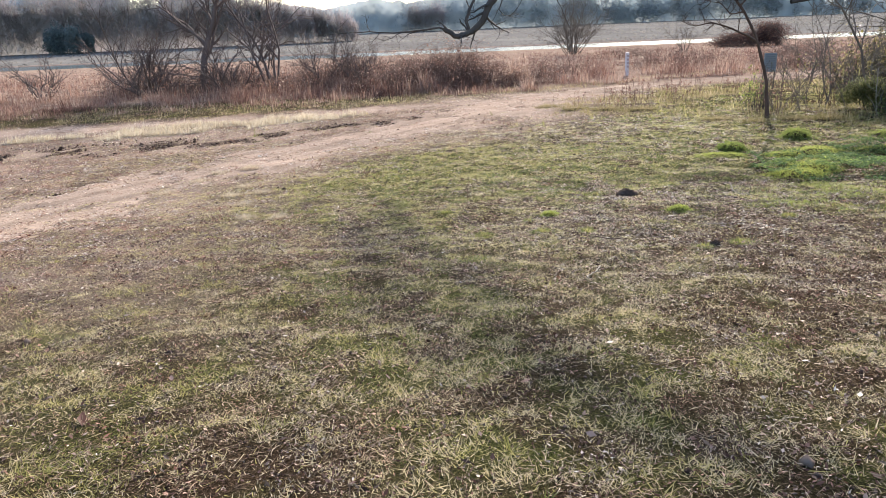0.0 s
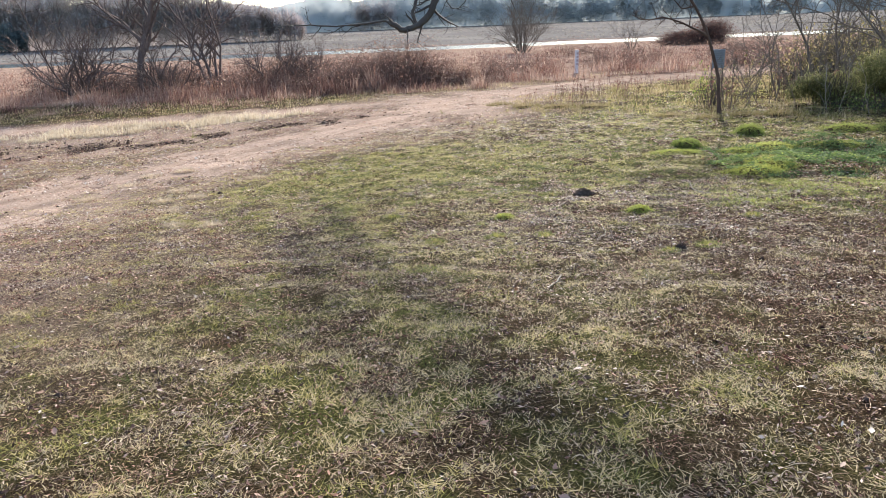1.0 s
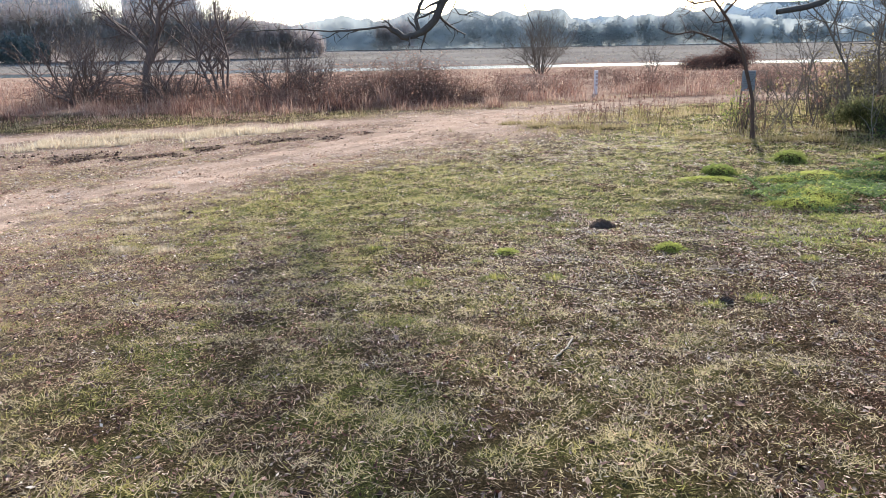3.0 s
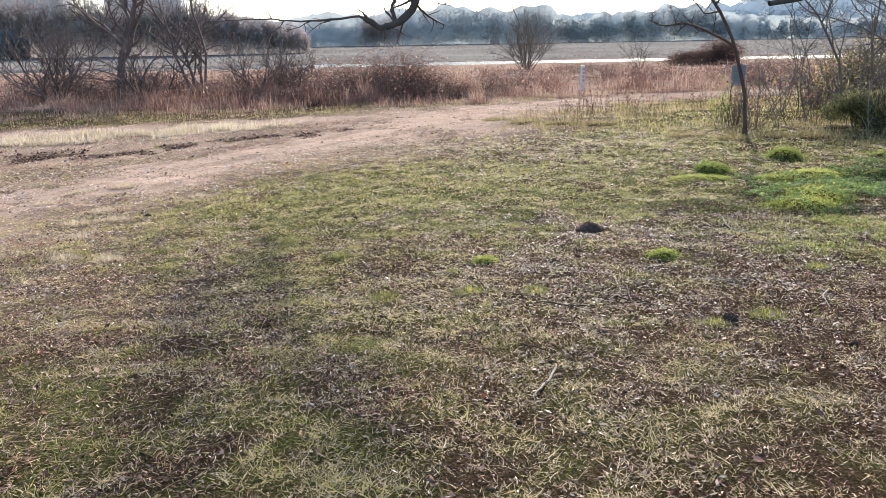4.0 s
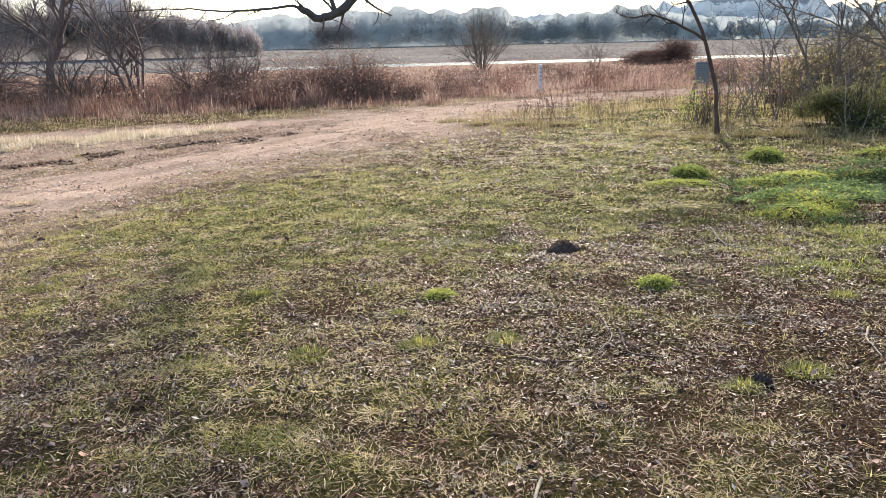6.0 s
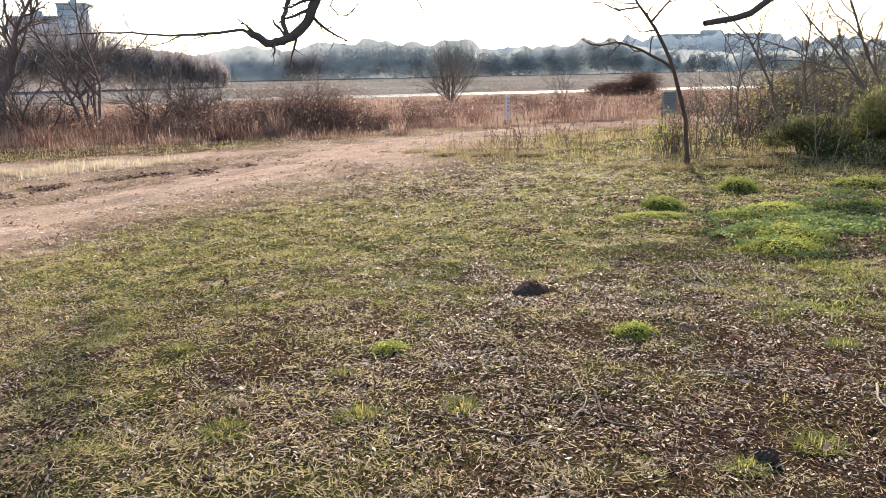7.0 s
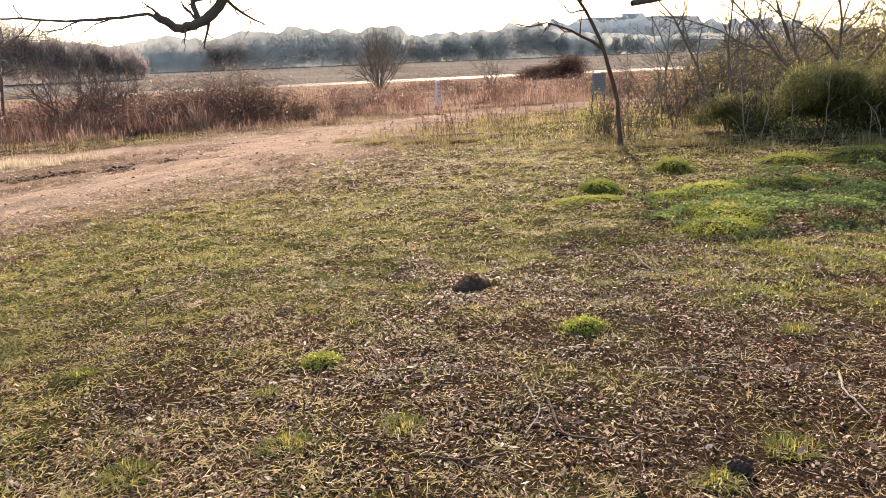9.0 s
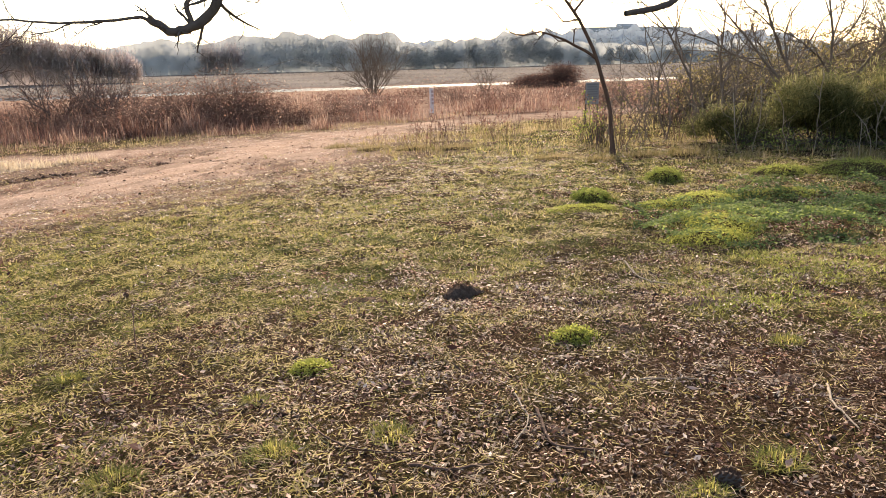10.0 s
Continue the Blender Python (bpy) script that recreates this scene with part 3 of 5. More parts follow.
x, y = scatter(190000, -5, 9, 1.6, 9.5, lambda x, y: (1 - 0.35 * lush(x, y)) * (1 - 0.8 * bare(x, y)) * (1 - 0.4 * step(7.2, 5.6, y)) * seen_wedge(x, y, 0.4))
m = len(x)
stuff("crumbled_leaves", [leaf_arrays(np.stack([x, y, ground_z(x, y) + RNG.uniform(0.001, 0.012, m)], 1), RNG.uniform(0.007, 0.02, m), RNG.uniform(0, 6.283, m), RNG.normal(0, 0.5, m), np.clip(RNG.beta(0.8, 1.6, m) + 0.4 * (vnoise(x, y, 0.25, 75, 2) - 0.5), 0, 1), 0.5, True)],
      M_LITTER, "crumbled brown leaf fragments on the soil", "leaves")


def straw_bits(n, x0, x1, y0, y1, ln, w, cheap=False):
    x, y = scatter(n, x0, x1, y0, y1, lambda x, y: (1 - 0.5 * lush(x, y)) * (1 - 0.9 * bare(x, y)) * seen_wedge(x, y))
    m = len(x)
    return leaf_arrays(np.stack([x, y, ground_z(x, y) + RNG.uniform(0.006, 0.028, m)], 1), RNG.uniform(ln * 0.3, ln, m), RNG.uniform(0, 6.283, m), RNG.normal(0, 0.2, m), RNG.beta(0.9, 1.3, m), w, cheap)


stuff("straw_bits", [straw_bits(14000, -5, 6, 1.6, 6.5, 0.08, 0.05, True), straw_bits(20000, -7, 9, 6.5, 12, 0.08, 0.05, True), straw_bits(30000, -9, 12, 12, 18, 0.16, 0.07, True)], M_STRAW, "dry straw and grass stems lying on the lawn", "straw")


def curl_arrays(p, length, w, az, turn, tint, seg=3):
    """Limp dry stems: flat strips that curl over the ground and lift a little in the middle."""
    n = len(p)
    q, head, left, right = p.copy(), az.copy(), [], []
    for k in range(seg + 1):
        side = np.stack([-np.sin(head), np.cos(head), 0.5 * np.sin(5 * az + k)], 1) * (w * (1 - 0.5 * k / seg) / 2)[:, None]
        up = np.array([0, 0, 1.0]) * (0.10 * length * math.sin(math.pi * k / seg))[:, None]
        left.append(q + side + up), right.append(q - side + up)
        q = q + np.stack([np.cos(head), np.sin(head), np.zeros(n)], 1) * (length / seg)[:, None]
        head = head + turn / seg
    v = np.stack([z for pair in zip(left, right) for z in pair], 1)
    k = np.arange(n)[:, None] * (2 * seg + 2)
    return v.reshape(-1, 3), [k + np.array([[2 * i, 2 * i + 1, 2 * i + 3, 2 * i + 2]]) for i in range(seg)], np.repeat(tint, 2 * seg + 2)


def curls(n, x0, x1, y0, y1, ln, w, share=0.0):
    x, y = scatter(n, x0, x1, y0, y1, lambda x, y: (1 - share * step(0.2, 1.5, x)) * (1 - 0.4 * lush(x, y)) * (1 - 0.8 * bare(x, y)) * (0.15 + 0.85 * step(0.38, 0.6, vnoise(x, y, 0.35, 76, 2))) * seen_wedge(x, y))
    m = len(x)
    return curl_arrays(np.stack([x, y, ground_z(x, y) + RNG.uniform(0.004, 0.03, m)], 1), ln * RNG.lognormal(-0.5, 0.5, m), w * RNG.uniform(0.6, 1.5, m), RNG.uniform(0, 6.283, m), RNG.normal(0, 0.9, m), RNG.beta(0.9, 1.4, m))


stuff("curled_straw", [curls(105000, -5, 6, 1.6, 7.8, 0.045, 0.0034, 0.55), curls(20000, -5, 6, 1.6, 6.8, 0.075, 0.0028), curls(24000, -7, 9, 6.8, 11.5, 0.075, 0.0038)], M_STRAW, "limp curled dead grass stems matted over the lawn", "straw")


def clods(n, x0, x1, y0, y1, size, chance):
    """Crumbs of soil: small crooked lumps of eight facets."""
    x, y = scatter(n, x0, x1, y0, y1, chance)
    m = len(x)
    r = size * RNG.lognormal(0, 0.45, m)[:, None, None]
    d = np.array([(1, 0, 0), (0, 1, 0), (-1, 0, 0), (0, -1, 0), (0, 0, 0.75), (0, 0, -0.6)])[None] * RNG.uniform(0.6, 1.3, (m, 6, 1)) + RNG.normal(0, 0.14, (m, 6, 3))
    v = np.stack([x, y, ground_z(x, y) + 0.2 * r[:, 0, 0]], 1)[:, None] + d * r
    f = np.array([(0, 1, 4), (1, 2, 4), (2, 3, 4), (3, 0, 4), (1, 0, 5), (2, 1, 5), (3, 2, 5), (0, 3, 5)])
    return v.reshape(-1, 3), [(np.arange(m)[:, None, None] * 6 + f[None]).reshape(-1, 3)], np.repeat(RNG.beta(1, 1.4, m), 6)


M_CRUMB = leafy("soil_crumbs", [(0.0, (0.03, 0.019, 0.014)), (0.5, (0.10, 0.066, 0.05)), (1.0, (0.24, 0.17, 0.13))], 0.0, 0.95, 0.0, 20.0)
stuff("soil_crumbs", [clods(16000, -16, 0, 17.0, 22.5, 0.022, lambda x, y: cloddy(x, y)), clods(16000, -14, 4, 8, 25, 0.013, lambda x, y: 0.5 * dusty(x, y) * step(0.4, 0.65, vnoise(x, y, 0.9, 46, 3))),
                      clods(14000, -4, 7, 2, 11, 0.008, lambda x, y: (1 - lush(x, y)) * step(0.4, 0.6, vnoise(x, y, 0.5, 48, 3)) * seen_wedge(x, y))], M_CRUMB, "loose brown crumbs of turned soil", "soil")


x, y = scatter(4200, -26, 3, 12, 26, lambda x, y: dusty(x, y) * (1 - step(0.35, 0.7, bare(x, y))) * (0.1 + 0.9 * step(0.4, 0.65, vnoise(x, y, 1.4, 63, 2))) * seen_wedge(x, y, 3))
who = np.repeat(np.arange(len(x)), 26)
m = len(who)
az, d, big = RNG.uniform(0, 6.283, m), np.sqrt(RNG.random(m)), RNG.lognormal(0, 0.35, len(x))[who]
tx, ty = x[who] + 0.13 * big * d * np.cos(az), y[who] + 0.13 * big * d * np.sin(az)
stuff("withered_tussocks", [blade_arrays(np.stack([tx, ty, ground_z(tx, ty) - 0.01], 1), RNG.uniform(0.04, 0.13, m) * big, RNG.uniform(0.008, 0.018, m), np.clip(0.3 + 0.8 * d, 0.1, 1.3), az + RNG.normal(0, 0.5, m), np.clip(RNG.beta(1, 1, len(x))[who] * 0.8 + 0.2 + RNG.normal(0, 0.15, m), 0, 1), False)],
      M_FIELD, "low withered tussocks between the wheel tracks", "grass")


def band(name, n, line, h0, h1, w, mat, label, category, tint0=0.5, x0=-34, x1=40, y0=15, y1=36, lean=0.7, fine=True, lean0=0.1):
    """Grass along a strip, thinning out and getting shorter towards its ragged edges."""
    def inside(x, y):
        return np.clip(1.25 - along(x, y, line) + 1.8 * (vnoise(x, y, 0.9, 81, 3) - 0.5), 0, 1)
    x, y = scatter(n, x0, x1, y0, y1, lambda x, y: step(0.0, 0.6, inside(x, y)) * (0.08 + 0.92 * step(0.4, 0.64, vnoise(x, y, 0.5, 83, 3))))
    m = len(x)
    grow = 0.35 + 0.65 * step(0.0, 0.7, inside(x, y)) * (0.5 + vnoise(x, y, 0.7, 85, 2))
    return stuff(name, [blade_arrays(np.stack([x, y, ground_z(x, y) - 0.01], 1), RNG.uniform(h0, h1, m) * grow, w * RNG.uniform(0.7, 1.3, m), RNG.uniform(lean0, lean, m), RNG.uniform(0, 6.283, m), np.clip(tint0 + 0.5 * (vnoise(x, y, 1.1, 87) - 0.5) + RNG.normal(0, 0.2, m), 0, 1), fine)], mat, label, category)


band("dead_grass", 200000, STRIP, 0.08, 0.32, 0.011, M_DEAD, "bleached dead grass along the crown of the track", "grass", 0.65, -15, 0, 19.5, 26, 1.7, True, 0.25)
VERGE = ((-40, 25.2, 1.5), (-15, 26.4, 1.9), (-6, 27.5, 2.0), (-1, 27.7, 1.9), (3, 28.6, 1.4), (6, 30.0, 1.0), (13, 33.4, 1.0), (22, 33.6, 1.0), (40, 34.5, 1))
band("verge_grass", 260000, VERGE, 0.06, 0.26, 0.012, M_VERGE, "olive green grass along the edge of the track", "grass", 0.8, -40, 40, 23, 36, 1.8, False)


def meadow(n, x0, x1, y0, y1, h0, h1, w, seed):
    x, y = scatter(n, x0, x1, y0, y1, lambda x, y: (np.minimum(along(x, y, TRACK_NEAR), along(x, y, TRACK_FAR)) > 1.5) * (0.06 + 0.94 * step(0.36, 0.66, vnoise(x, y, 1.5, seed, 3))) * (1 - 0.95 * patch(x, y, 8.6, 32.6, 1.2, 2.0)))
    m = len(x)
    big = np.maximum(0.12, 3.8 * vnoise(x, y, 0.7, seed + 2, 3) - 1.0) * np.interp(y, (26.5, 28.5, 30.5, 45, 55, 62, 68), (0.25, 0.5, 1.0, 0.8, 0.42, 0.2, 0.1))
    tint = np.clip(0.45 + 1.0 * (vnoise(x, y, 3.5, seed + 5, 3) - 0.5) + 0.7 * (vnoise(x, y, 0.8, seed + 7, 2) - 0.5) + RNG.normal(0, 0.2, m), 0, 1)
    return blade_arrays(np.stack([x, y, land(x, y) - 0.02], 1), RNG.uniform(h0, h1, m) * big, w * RNG.uniform(0.5, 1.2, m), RNG.uniform(0.2, 1.9, m), RNG.uniform(0, 6.283, m), tint, y0 < 33)


stuff("field_reeds", [meadow(40000, -6.0, 4.0, 28.0, 32.8, 0.35, 0.95, 0.017, 93), meadow(46000, -26, -4, 26.6, 33, 0.3, 0.8, 0.017, 94), meadow(100000, -34, 24, 28.0, 36, 0.2, 0.72, 0.02, 91), meadow(80000, -45, 45, 34, 46, 0.35, 0.85, 0.032, 91), meadow(70000, -60, 70, 46, 69, 0.5, 0.95, 0.05, 91)],
      M_FIELD, "rust brown dry reeds and grass of a winter meadow", "reeds")
x, y = scatter(7000, -36, 40, 30.0, 52, lambda x, y: (np.minimum(along(x, y, TRACK_NEAR), along(x, y, TRACK_FAR)) > 1.6) * step(0.42, 0.66, vnoise(x, y, 2.4, 97, 3)) * (1 - patch(x, y, 8.6, 32.6, 1.2, 2.0)))
m = len(x)
tall = RNG.uniform(0.35, 0.95, m) * np.interp(y, (30, 45, 52), (1, 0.8, 0.5))
foot = np.stack([x, y, land(x, y) - 0.02], 1)
head = np.repeat(foot + np.stack([RNG.normal(0, 0.06, m), RNG.normal(0, 0.06, m), tall * 0.8], 1), 6, 0)
head = head + RNG.normal(0, 1, head.shape) * np.array([0.06, 0.06, 0.14])
stuff("field_weeds", [blade_arrays(foot, tall, RNG.uniform(0.010, 0.018, m), RNG.uniform(0.05, 0.7, m), RNG.uniform(0, 6.283, m), RNG.uniform(0, 0.5, m), False),
                      leaf_arrays(head, RNG.uniform(0.05, 0.14, len(head)), RNG.uniform(0, 6.283, len(head)), RNG.normal(0.3, 0.6, len(head)), np.repeat(RNG.beta(1.2, 1.2, m), 6), 0.5, True)],
      M_FIELD, "tall dry weeds with rusty seed heads in the meadow", "weeds")
x, y = scatter(40000, -160, 260, 92, 230, lambda x, y: 0.2 + 0.8 * step(0.4, 0.6, vnoise(x, y, 14, 95)))
m = len(x)
stuff("far_meadow", [blade_arrays(np.stack([x, y, land(x, y) - 0.02], 1), RNG.uniform(0.08, 0.28, m), RNG.uniform(0.3, 0.7, m), RNG.uniform(0.1, 0.6, m), RNG.uniform(0, 6.283, m), RNG.uniform(0, 1, m), False)],
      M_FAR, "pale dry grass of the flat field beyond the water", "grass")


# ---- woods and town on the far bank ----
def crown(rng, cx, cy, cz, rx, ry, rz, n, size):
    """Leaf clumps on the skin and inside of a lumpy crown."""
    d = rng.normal(0, 1, (n, 3))
    d /= np.linalg.norm(d, axis=1, keepdims=True)
    lump = 1 + 0.28 * np.sin(3.1 * d[:, 0] + cx) * np.cos(2.7 * d[:, 1] + cy) + 0.2 * np.sin(5 * d[:, 2] + cx * 2)
    r = rng.random(n) ** 0.4 * 1.04 * lump
    p = d * r[:, None] * np.array([rx, ry, rz]) + np.array([cx, cy, cz])
    # clumps take a lighter tint towards the crown's top
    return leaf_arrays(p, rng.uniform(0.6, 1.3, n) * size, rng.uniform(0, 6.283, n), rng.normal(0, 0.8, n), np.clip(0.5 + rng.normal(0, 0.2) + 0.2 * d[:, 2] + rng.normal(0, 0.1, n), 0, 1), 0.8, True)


def thick_of(x0, x1, y, top, share, seed, dx=0.9, rows=14):
    """The closed inside of a wood: a lumpy bank of foliage that its outer crowns grow from."""
    xs, t = np.arange(x0, x1, dx), np.linspace(0, 1, rows)
    X, T = np.meshgrid(xs, t)
    high = np.array([top(q) for q in xs]) * share * (0.78 + 0.44 * vnoise(xs, xs * 0, 5.0, seed, 3)) + 1.5
    Z = -1.2 + T * high[None]
    Y = y - 1.0 - 2.0 * T - 2.2 * (vnoise(X, Z, 3.2, seed + 3, 3) - 0.5) - 1.2 * (vnoise(X, Z, 1.0, seed + 5, 2) - 0.5)
    X = X + 0.8 * (vnoise(X, Z, 1.4, seed + 7, 2) - 0.5)
    n = len(xs)
    k = (np.arange(rows - 1)[:, None] * n + np.arange(n - 1)[None]).ravel()
    return np.stack([X, Y, Z], -1).reshape(-1, 3), [np.stack([k, k + 1, k + n + 1, k + n], 1)], np.clip(0.5 + 1.1 * (vnoise(X, Z, 7.0, seed + 9, 3) - 0.5), 0, 1).ravel()


def twig_crown(rng, cx, cy, cz, rx, ry, rz, n):
    """A leafless crown: fine rising wood spread through its volume."""
    d = rng.normal(0, 1, (n, 3))
    d /= np.linalg.norm(d, axis=1, keepdims=True)
    p = d * (rng.random(n) ** 0.75 * rng.normal(1.0, 0.33, n) * (1 + 0.2 * np.sin(4 * d[:, 0] + cx) * np.cos(5 * d[:, 2] + cy)))[:, None] * np.array([rx, ry, rz]) + np.array([cx, cy, cz - 0.5])
    return blade_arrays(p, rng.uniform(0.35, 1.4, n), rng.uniform(0.07, 0.19, n), rng.uniform(0.1, 1.9, n), rng.uniform(0, 6.283, n), np.clip(rng.normal(0, 0.12, n) + rng.beta(1.2, 1.2), 0, 1), False)


def woods(x0, x1, y0, y1, top, count, seed, leaves=140, size=0.7, leafless=False):
    rng = np.random.default_rng(seed)
    out = []
    for c in range(count):
        cx, cy = x0 + (x1 - x0) * (c + rng.random()) / count, rng.uniform(y0, y1)
        z0 = float(land(cx, cy))
        hh = (top(cx) - z0) * (rng.uniform(0.66, 1.08) if leafless else rng.uniform(0.74, 1.04) + 0.06 * (rng.random() < 0.1))
        wd = rng.uniform(0.24, 0.44) * hh * (0.65 if leafless else 1.0)
        if leafless:
            out.append(twig_crown(rng, cx, cy, z0 + hh * 0.5, wd, wd * 0.5, hh * 0.5, leaves))
        else:
            out.append(crown(rng, cx, cy, z0 + hh * 0.49, wd, wd * 0.45, hh * 0.48, leaves, size))
    return out


TOP_X = (-170, -60, -45, -36, -26, -12, 0, 14, 31, 49, 51.5, 60, 68, 76, 82, 85, 93, 98, 104, 112, 130, 215)
TOP_Z = (13, 13, 11, 9.5, 10.8, 12.0, 13.4, 13.7, 13.5, 12.4, 9.4, 10.2, 10.6, 11.4, 12.0, 13.6, 13.6, 12.0, 10.6, 9.5, 8.5, 8.0)
top_far = lambda x: float(np.interp(x, TOP_X, TOP_Z))
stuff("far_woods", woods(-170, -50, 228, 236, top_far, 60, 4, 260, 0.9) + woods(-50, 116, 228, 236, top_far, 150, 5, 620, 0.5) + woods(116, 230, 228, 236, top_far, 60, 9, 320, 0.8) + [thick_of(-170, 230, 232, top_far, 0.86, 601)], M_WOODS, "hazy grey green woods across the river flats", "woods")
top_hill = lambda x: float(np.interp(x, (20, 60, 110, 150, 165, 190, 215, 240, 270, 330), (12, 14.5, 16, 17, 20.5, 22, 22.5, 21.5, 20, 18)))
stuff("hill_woods", woods(20, 330, 372, 384, top_hill, 110, 7, 380, 1.0) + [thick_of(20, 330, 378, top_hill, 0.92, 621, 1.5)], M_HILL, "wooded rise far behind the flats, coloured haze blue", "woods")
top_bare = lambda x: float(np.interp(x, (-100, -59, -47, -38, -34, -29.5, -25, -20, -14, -8), (15, 15, 14.0, 13.6, 12.6, 10.8, 8.8, 6.6, 4.2, 2.2)))
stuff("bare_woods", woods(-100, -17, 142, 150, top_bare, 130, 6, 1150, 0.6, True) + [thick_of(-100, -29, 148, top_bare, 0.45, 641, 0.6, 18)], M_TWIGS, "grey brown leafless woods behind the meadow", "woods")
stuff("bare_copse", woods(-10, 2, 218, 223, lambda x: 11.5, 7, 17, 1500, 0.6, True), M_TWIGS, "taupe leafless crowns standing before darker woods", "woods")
M_PINE = leafy("pine_foliage", [(0.0, (0.10, 0.125, 0.125)), (1.0, (0.18, 0.205, 0.2))], 0.5, 0.9, 0.0, 0.4)
stuff("pine_grove", woods(-74, -66, 134, 138, lambda x: float(np.interp(x, (-74, -71, -68, -65), (4.4, 5.4, 4.8, 3.2))), 9, 8, 1500, 0.34), M_PINE, "dark evergreen clump before the leafless woods", "woods")


def prism(verts_list, x0, x1, y0, y1, z0, z1):
    n = sum(len(v) for v in verts_list[0])
    v = np.array([(x, y, z) for z in (z0, z1) for y in (y0, y1) for x in (x0, x1)], float)
    verts_list[0].append(v)
    verts_list[1].append(np.array([[0, 2, 3, 1], [4, 5, 7, 6], [0, 1, 5, 4], [2, 6, 7, 3], [0, 4, 6, 2], [1, 3, 7, 5]]) + n)


def boxes_mesh(name, boxes):
    acc = ([], [])
    for bx in boxes:
        prism(acc, *bx)
    return raw_mesh(name, np.concatenate(acc[0]), [np.concatenate(acc[1])], smooth=False)


def painted(name, col, rough=0.7, var=0.15):
    m, nt, b = material(name, rough, 0.3)
    n = noise_tex(nt, 1.5, 5, 0.6)
    nt.links.new(ramp(nt, n, [(0.3, tuple(c * (1 - var) for c in col)), (0.7, col)]), b.inputs["Base Color"])
    return m


M_WALL = painted("pale_concrete", (0.33, 0.35, 0.37))
M_BAND = painted("window_band", (0.23, 0.26, 0.285), 0.5)


def block(x, y, w, d, h, storeys, label):
    z0 = float(land(x, y)) - 0.2
    root = base("apartment_building", x, y, z0, label, "building", "buildings beyond the river flats")
    part("wall", boxes_mesh("wall", [(-w / 2, w / 2, -d / 2, d / 2, 0, h)]), M_WALL, root)
    part("roof", boxes_mesh("roof", [(-w / 2 - 0.4, w / 2 + 0.4, -d / 2 - 0.4, d / 2 + 0.4, h + 0.004, h + 0.6), (-w * 0.1, w * 0.05, -2, 2, h + 0.6, h + 3)]), M_WALL, root)
    me = boxes_mesh("window", [(-w / 2 + 1, w / 2 - 1, -d / 2 - 0.25, -d / 2 - 0.003, 0, h / storeys * 0.45)])
    me.materials.append(M_BAND)
    for s in range(storeys):
        o = new("window", me)
        o.parent = root
        o.location = (0, 0, h / storeys * (s + 0.4))


block(-156, 300, 54, 16, 32, 9, "pale banded slab block rising behind bare trees")
block(-112, 330, 22, 10, 27, 7, "pale banded tower block beyond the trees")
block(-95, 320, 11, 10, 31, 9, "slim grey blue tower block beyond the trees")
block(240, 420, 70, 16, 22, 6, "long hazy slab block on the far side of the flats")


# ---- trees and shrubs ----
def branch_parts(root, lines, origin, mat, twig_mat=None, split=(1, 9), trunk=None):
    """Each main limb a piece of the trunk; the finer wood joined as twigs."""
    fine = [q for q in lines if q[2] >= split[0] + 1]
    for q in [q for q in lines if q[2] <= split[0]]:
        part("branch", tube_mesh("branch", local([q], origin), 8), mat, trunk or root)
    if fine:
        part("twig_mass", tube_mesh("twig_mass", local(fine, origin), 3), twig_mat or mat, root)


def stems(name, x, y, n, height, radius, label, category, seed, mat, lean=0.35, kids=7, depth=2, group="", spread_r=0.3, length=0.45):
    """A shrub or small tree of several crooked stems from one foot."""
    rng = np.random.default_rng(seed)
    z0 = float(ground_z(x, y))
    root = base(name, x, y, z0, label, category, group)
    twigs = []
    big = category in ("tree", "sapling")
    for s in range(n):
        az = rng.uniform(0, 6.283)
        ln = height * (rng.uniform(0.4, 1.15) if category == "shrub" and n < 20 else rng.uniform(0.65, 1.08))
        r0 = radius * rng.uniform(0.6, 1.1)
        tilt = rng.uniform(0.5 * lean if category == "shrub" and n < 20 else 0.05, lean)
        foot = np.array([math.cos(az), math.sin(az), 0]) * spread_r * rng.random() * (n > 1)
        pts = [foot + np.array([0, 0, -0.08])]
        way = np.array([math.cos(az) * tilt, math.sin(az) * tilt, 1.0])
        for _ in range(7):
            way = way / np.linalg.norm(way)
            pts.append(pts[-1] + way * ln / 7)
            way = way + rng.normal(0, 0.26 if category == "shrub" and n < 20 else 0.16, 3) + np.array([0, 0, 0.03])
        rad = np.linspace(r0, max(0.18 * r0, 0.006), 8)
        stem = part("stem", tube_mesh("stem", [(pts, rad)], 6), mat, root)
        mine = sprout(rng, pts, rad, kids, ln * length, depth, 0.85, 0.3, 0.0, 0.2)
        for q in mine:
            if big and q[2] == 1:
                part("branch", tube_mesh("branch", [(q[0], q[1])], 5), mat, stem)
        twigs.extend(mine)
    part("twig_mass", tube_mesh("twig_mass", [(q[0], q[1]) for q in twigs if not big or q[2] > 1], 3), mat, root)
    return root


stems("bare_tree", -11.2, 34.0, 1, 7.4, 0.2, "dark leafless tree with a straight trunk among scrub", "tree", 101, M_BARK_SCRUB, 0.08, 13, 3, length=0.5)
stems("bare_shrub", -13.8, 33.6, 16, 4.2, 0.06, "leafless scrub with low spreading limbs", "shrub", 102, M_BARK_SCRUB, 1.3, 9, 2, length=0.55)
stems("bare_tree", -8.0, 34.2, 5, 6.4, 0.1, "leafless tree of several slender dark stems", "tree", 103, M_BARK_SCRUB, 0.33, 12, 2)
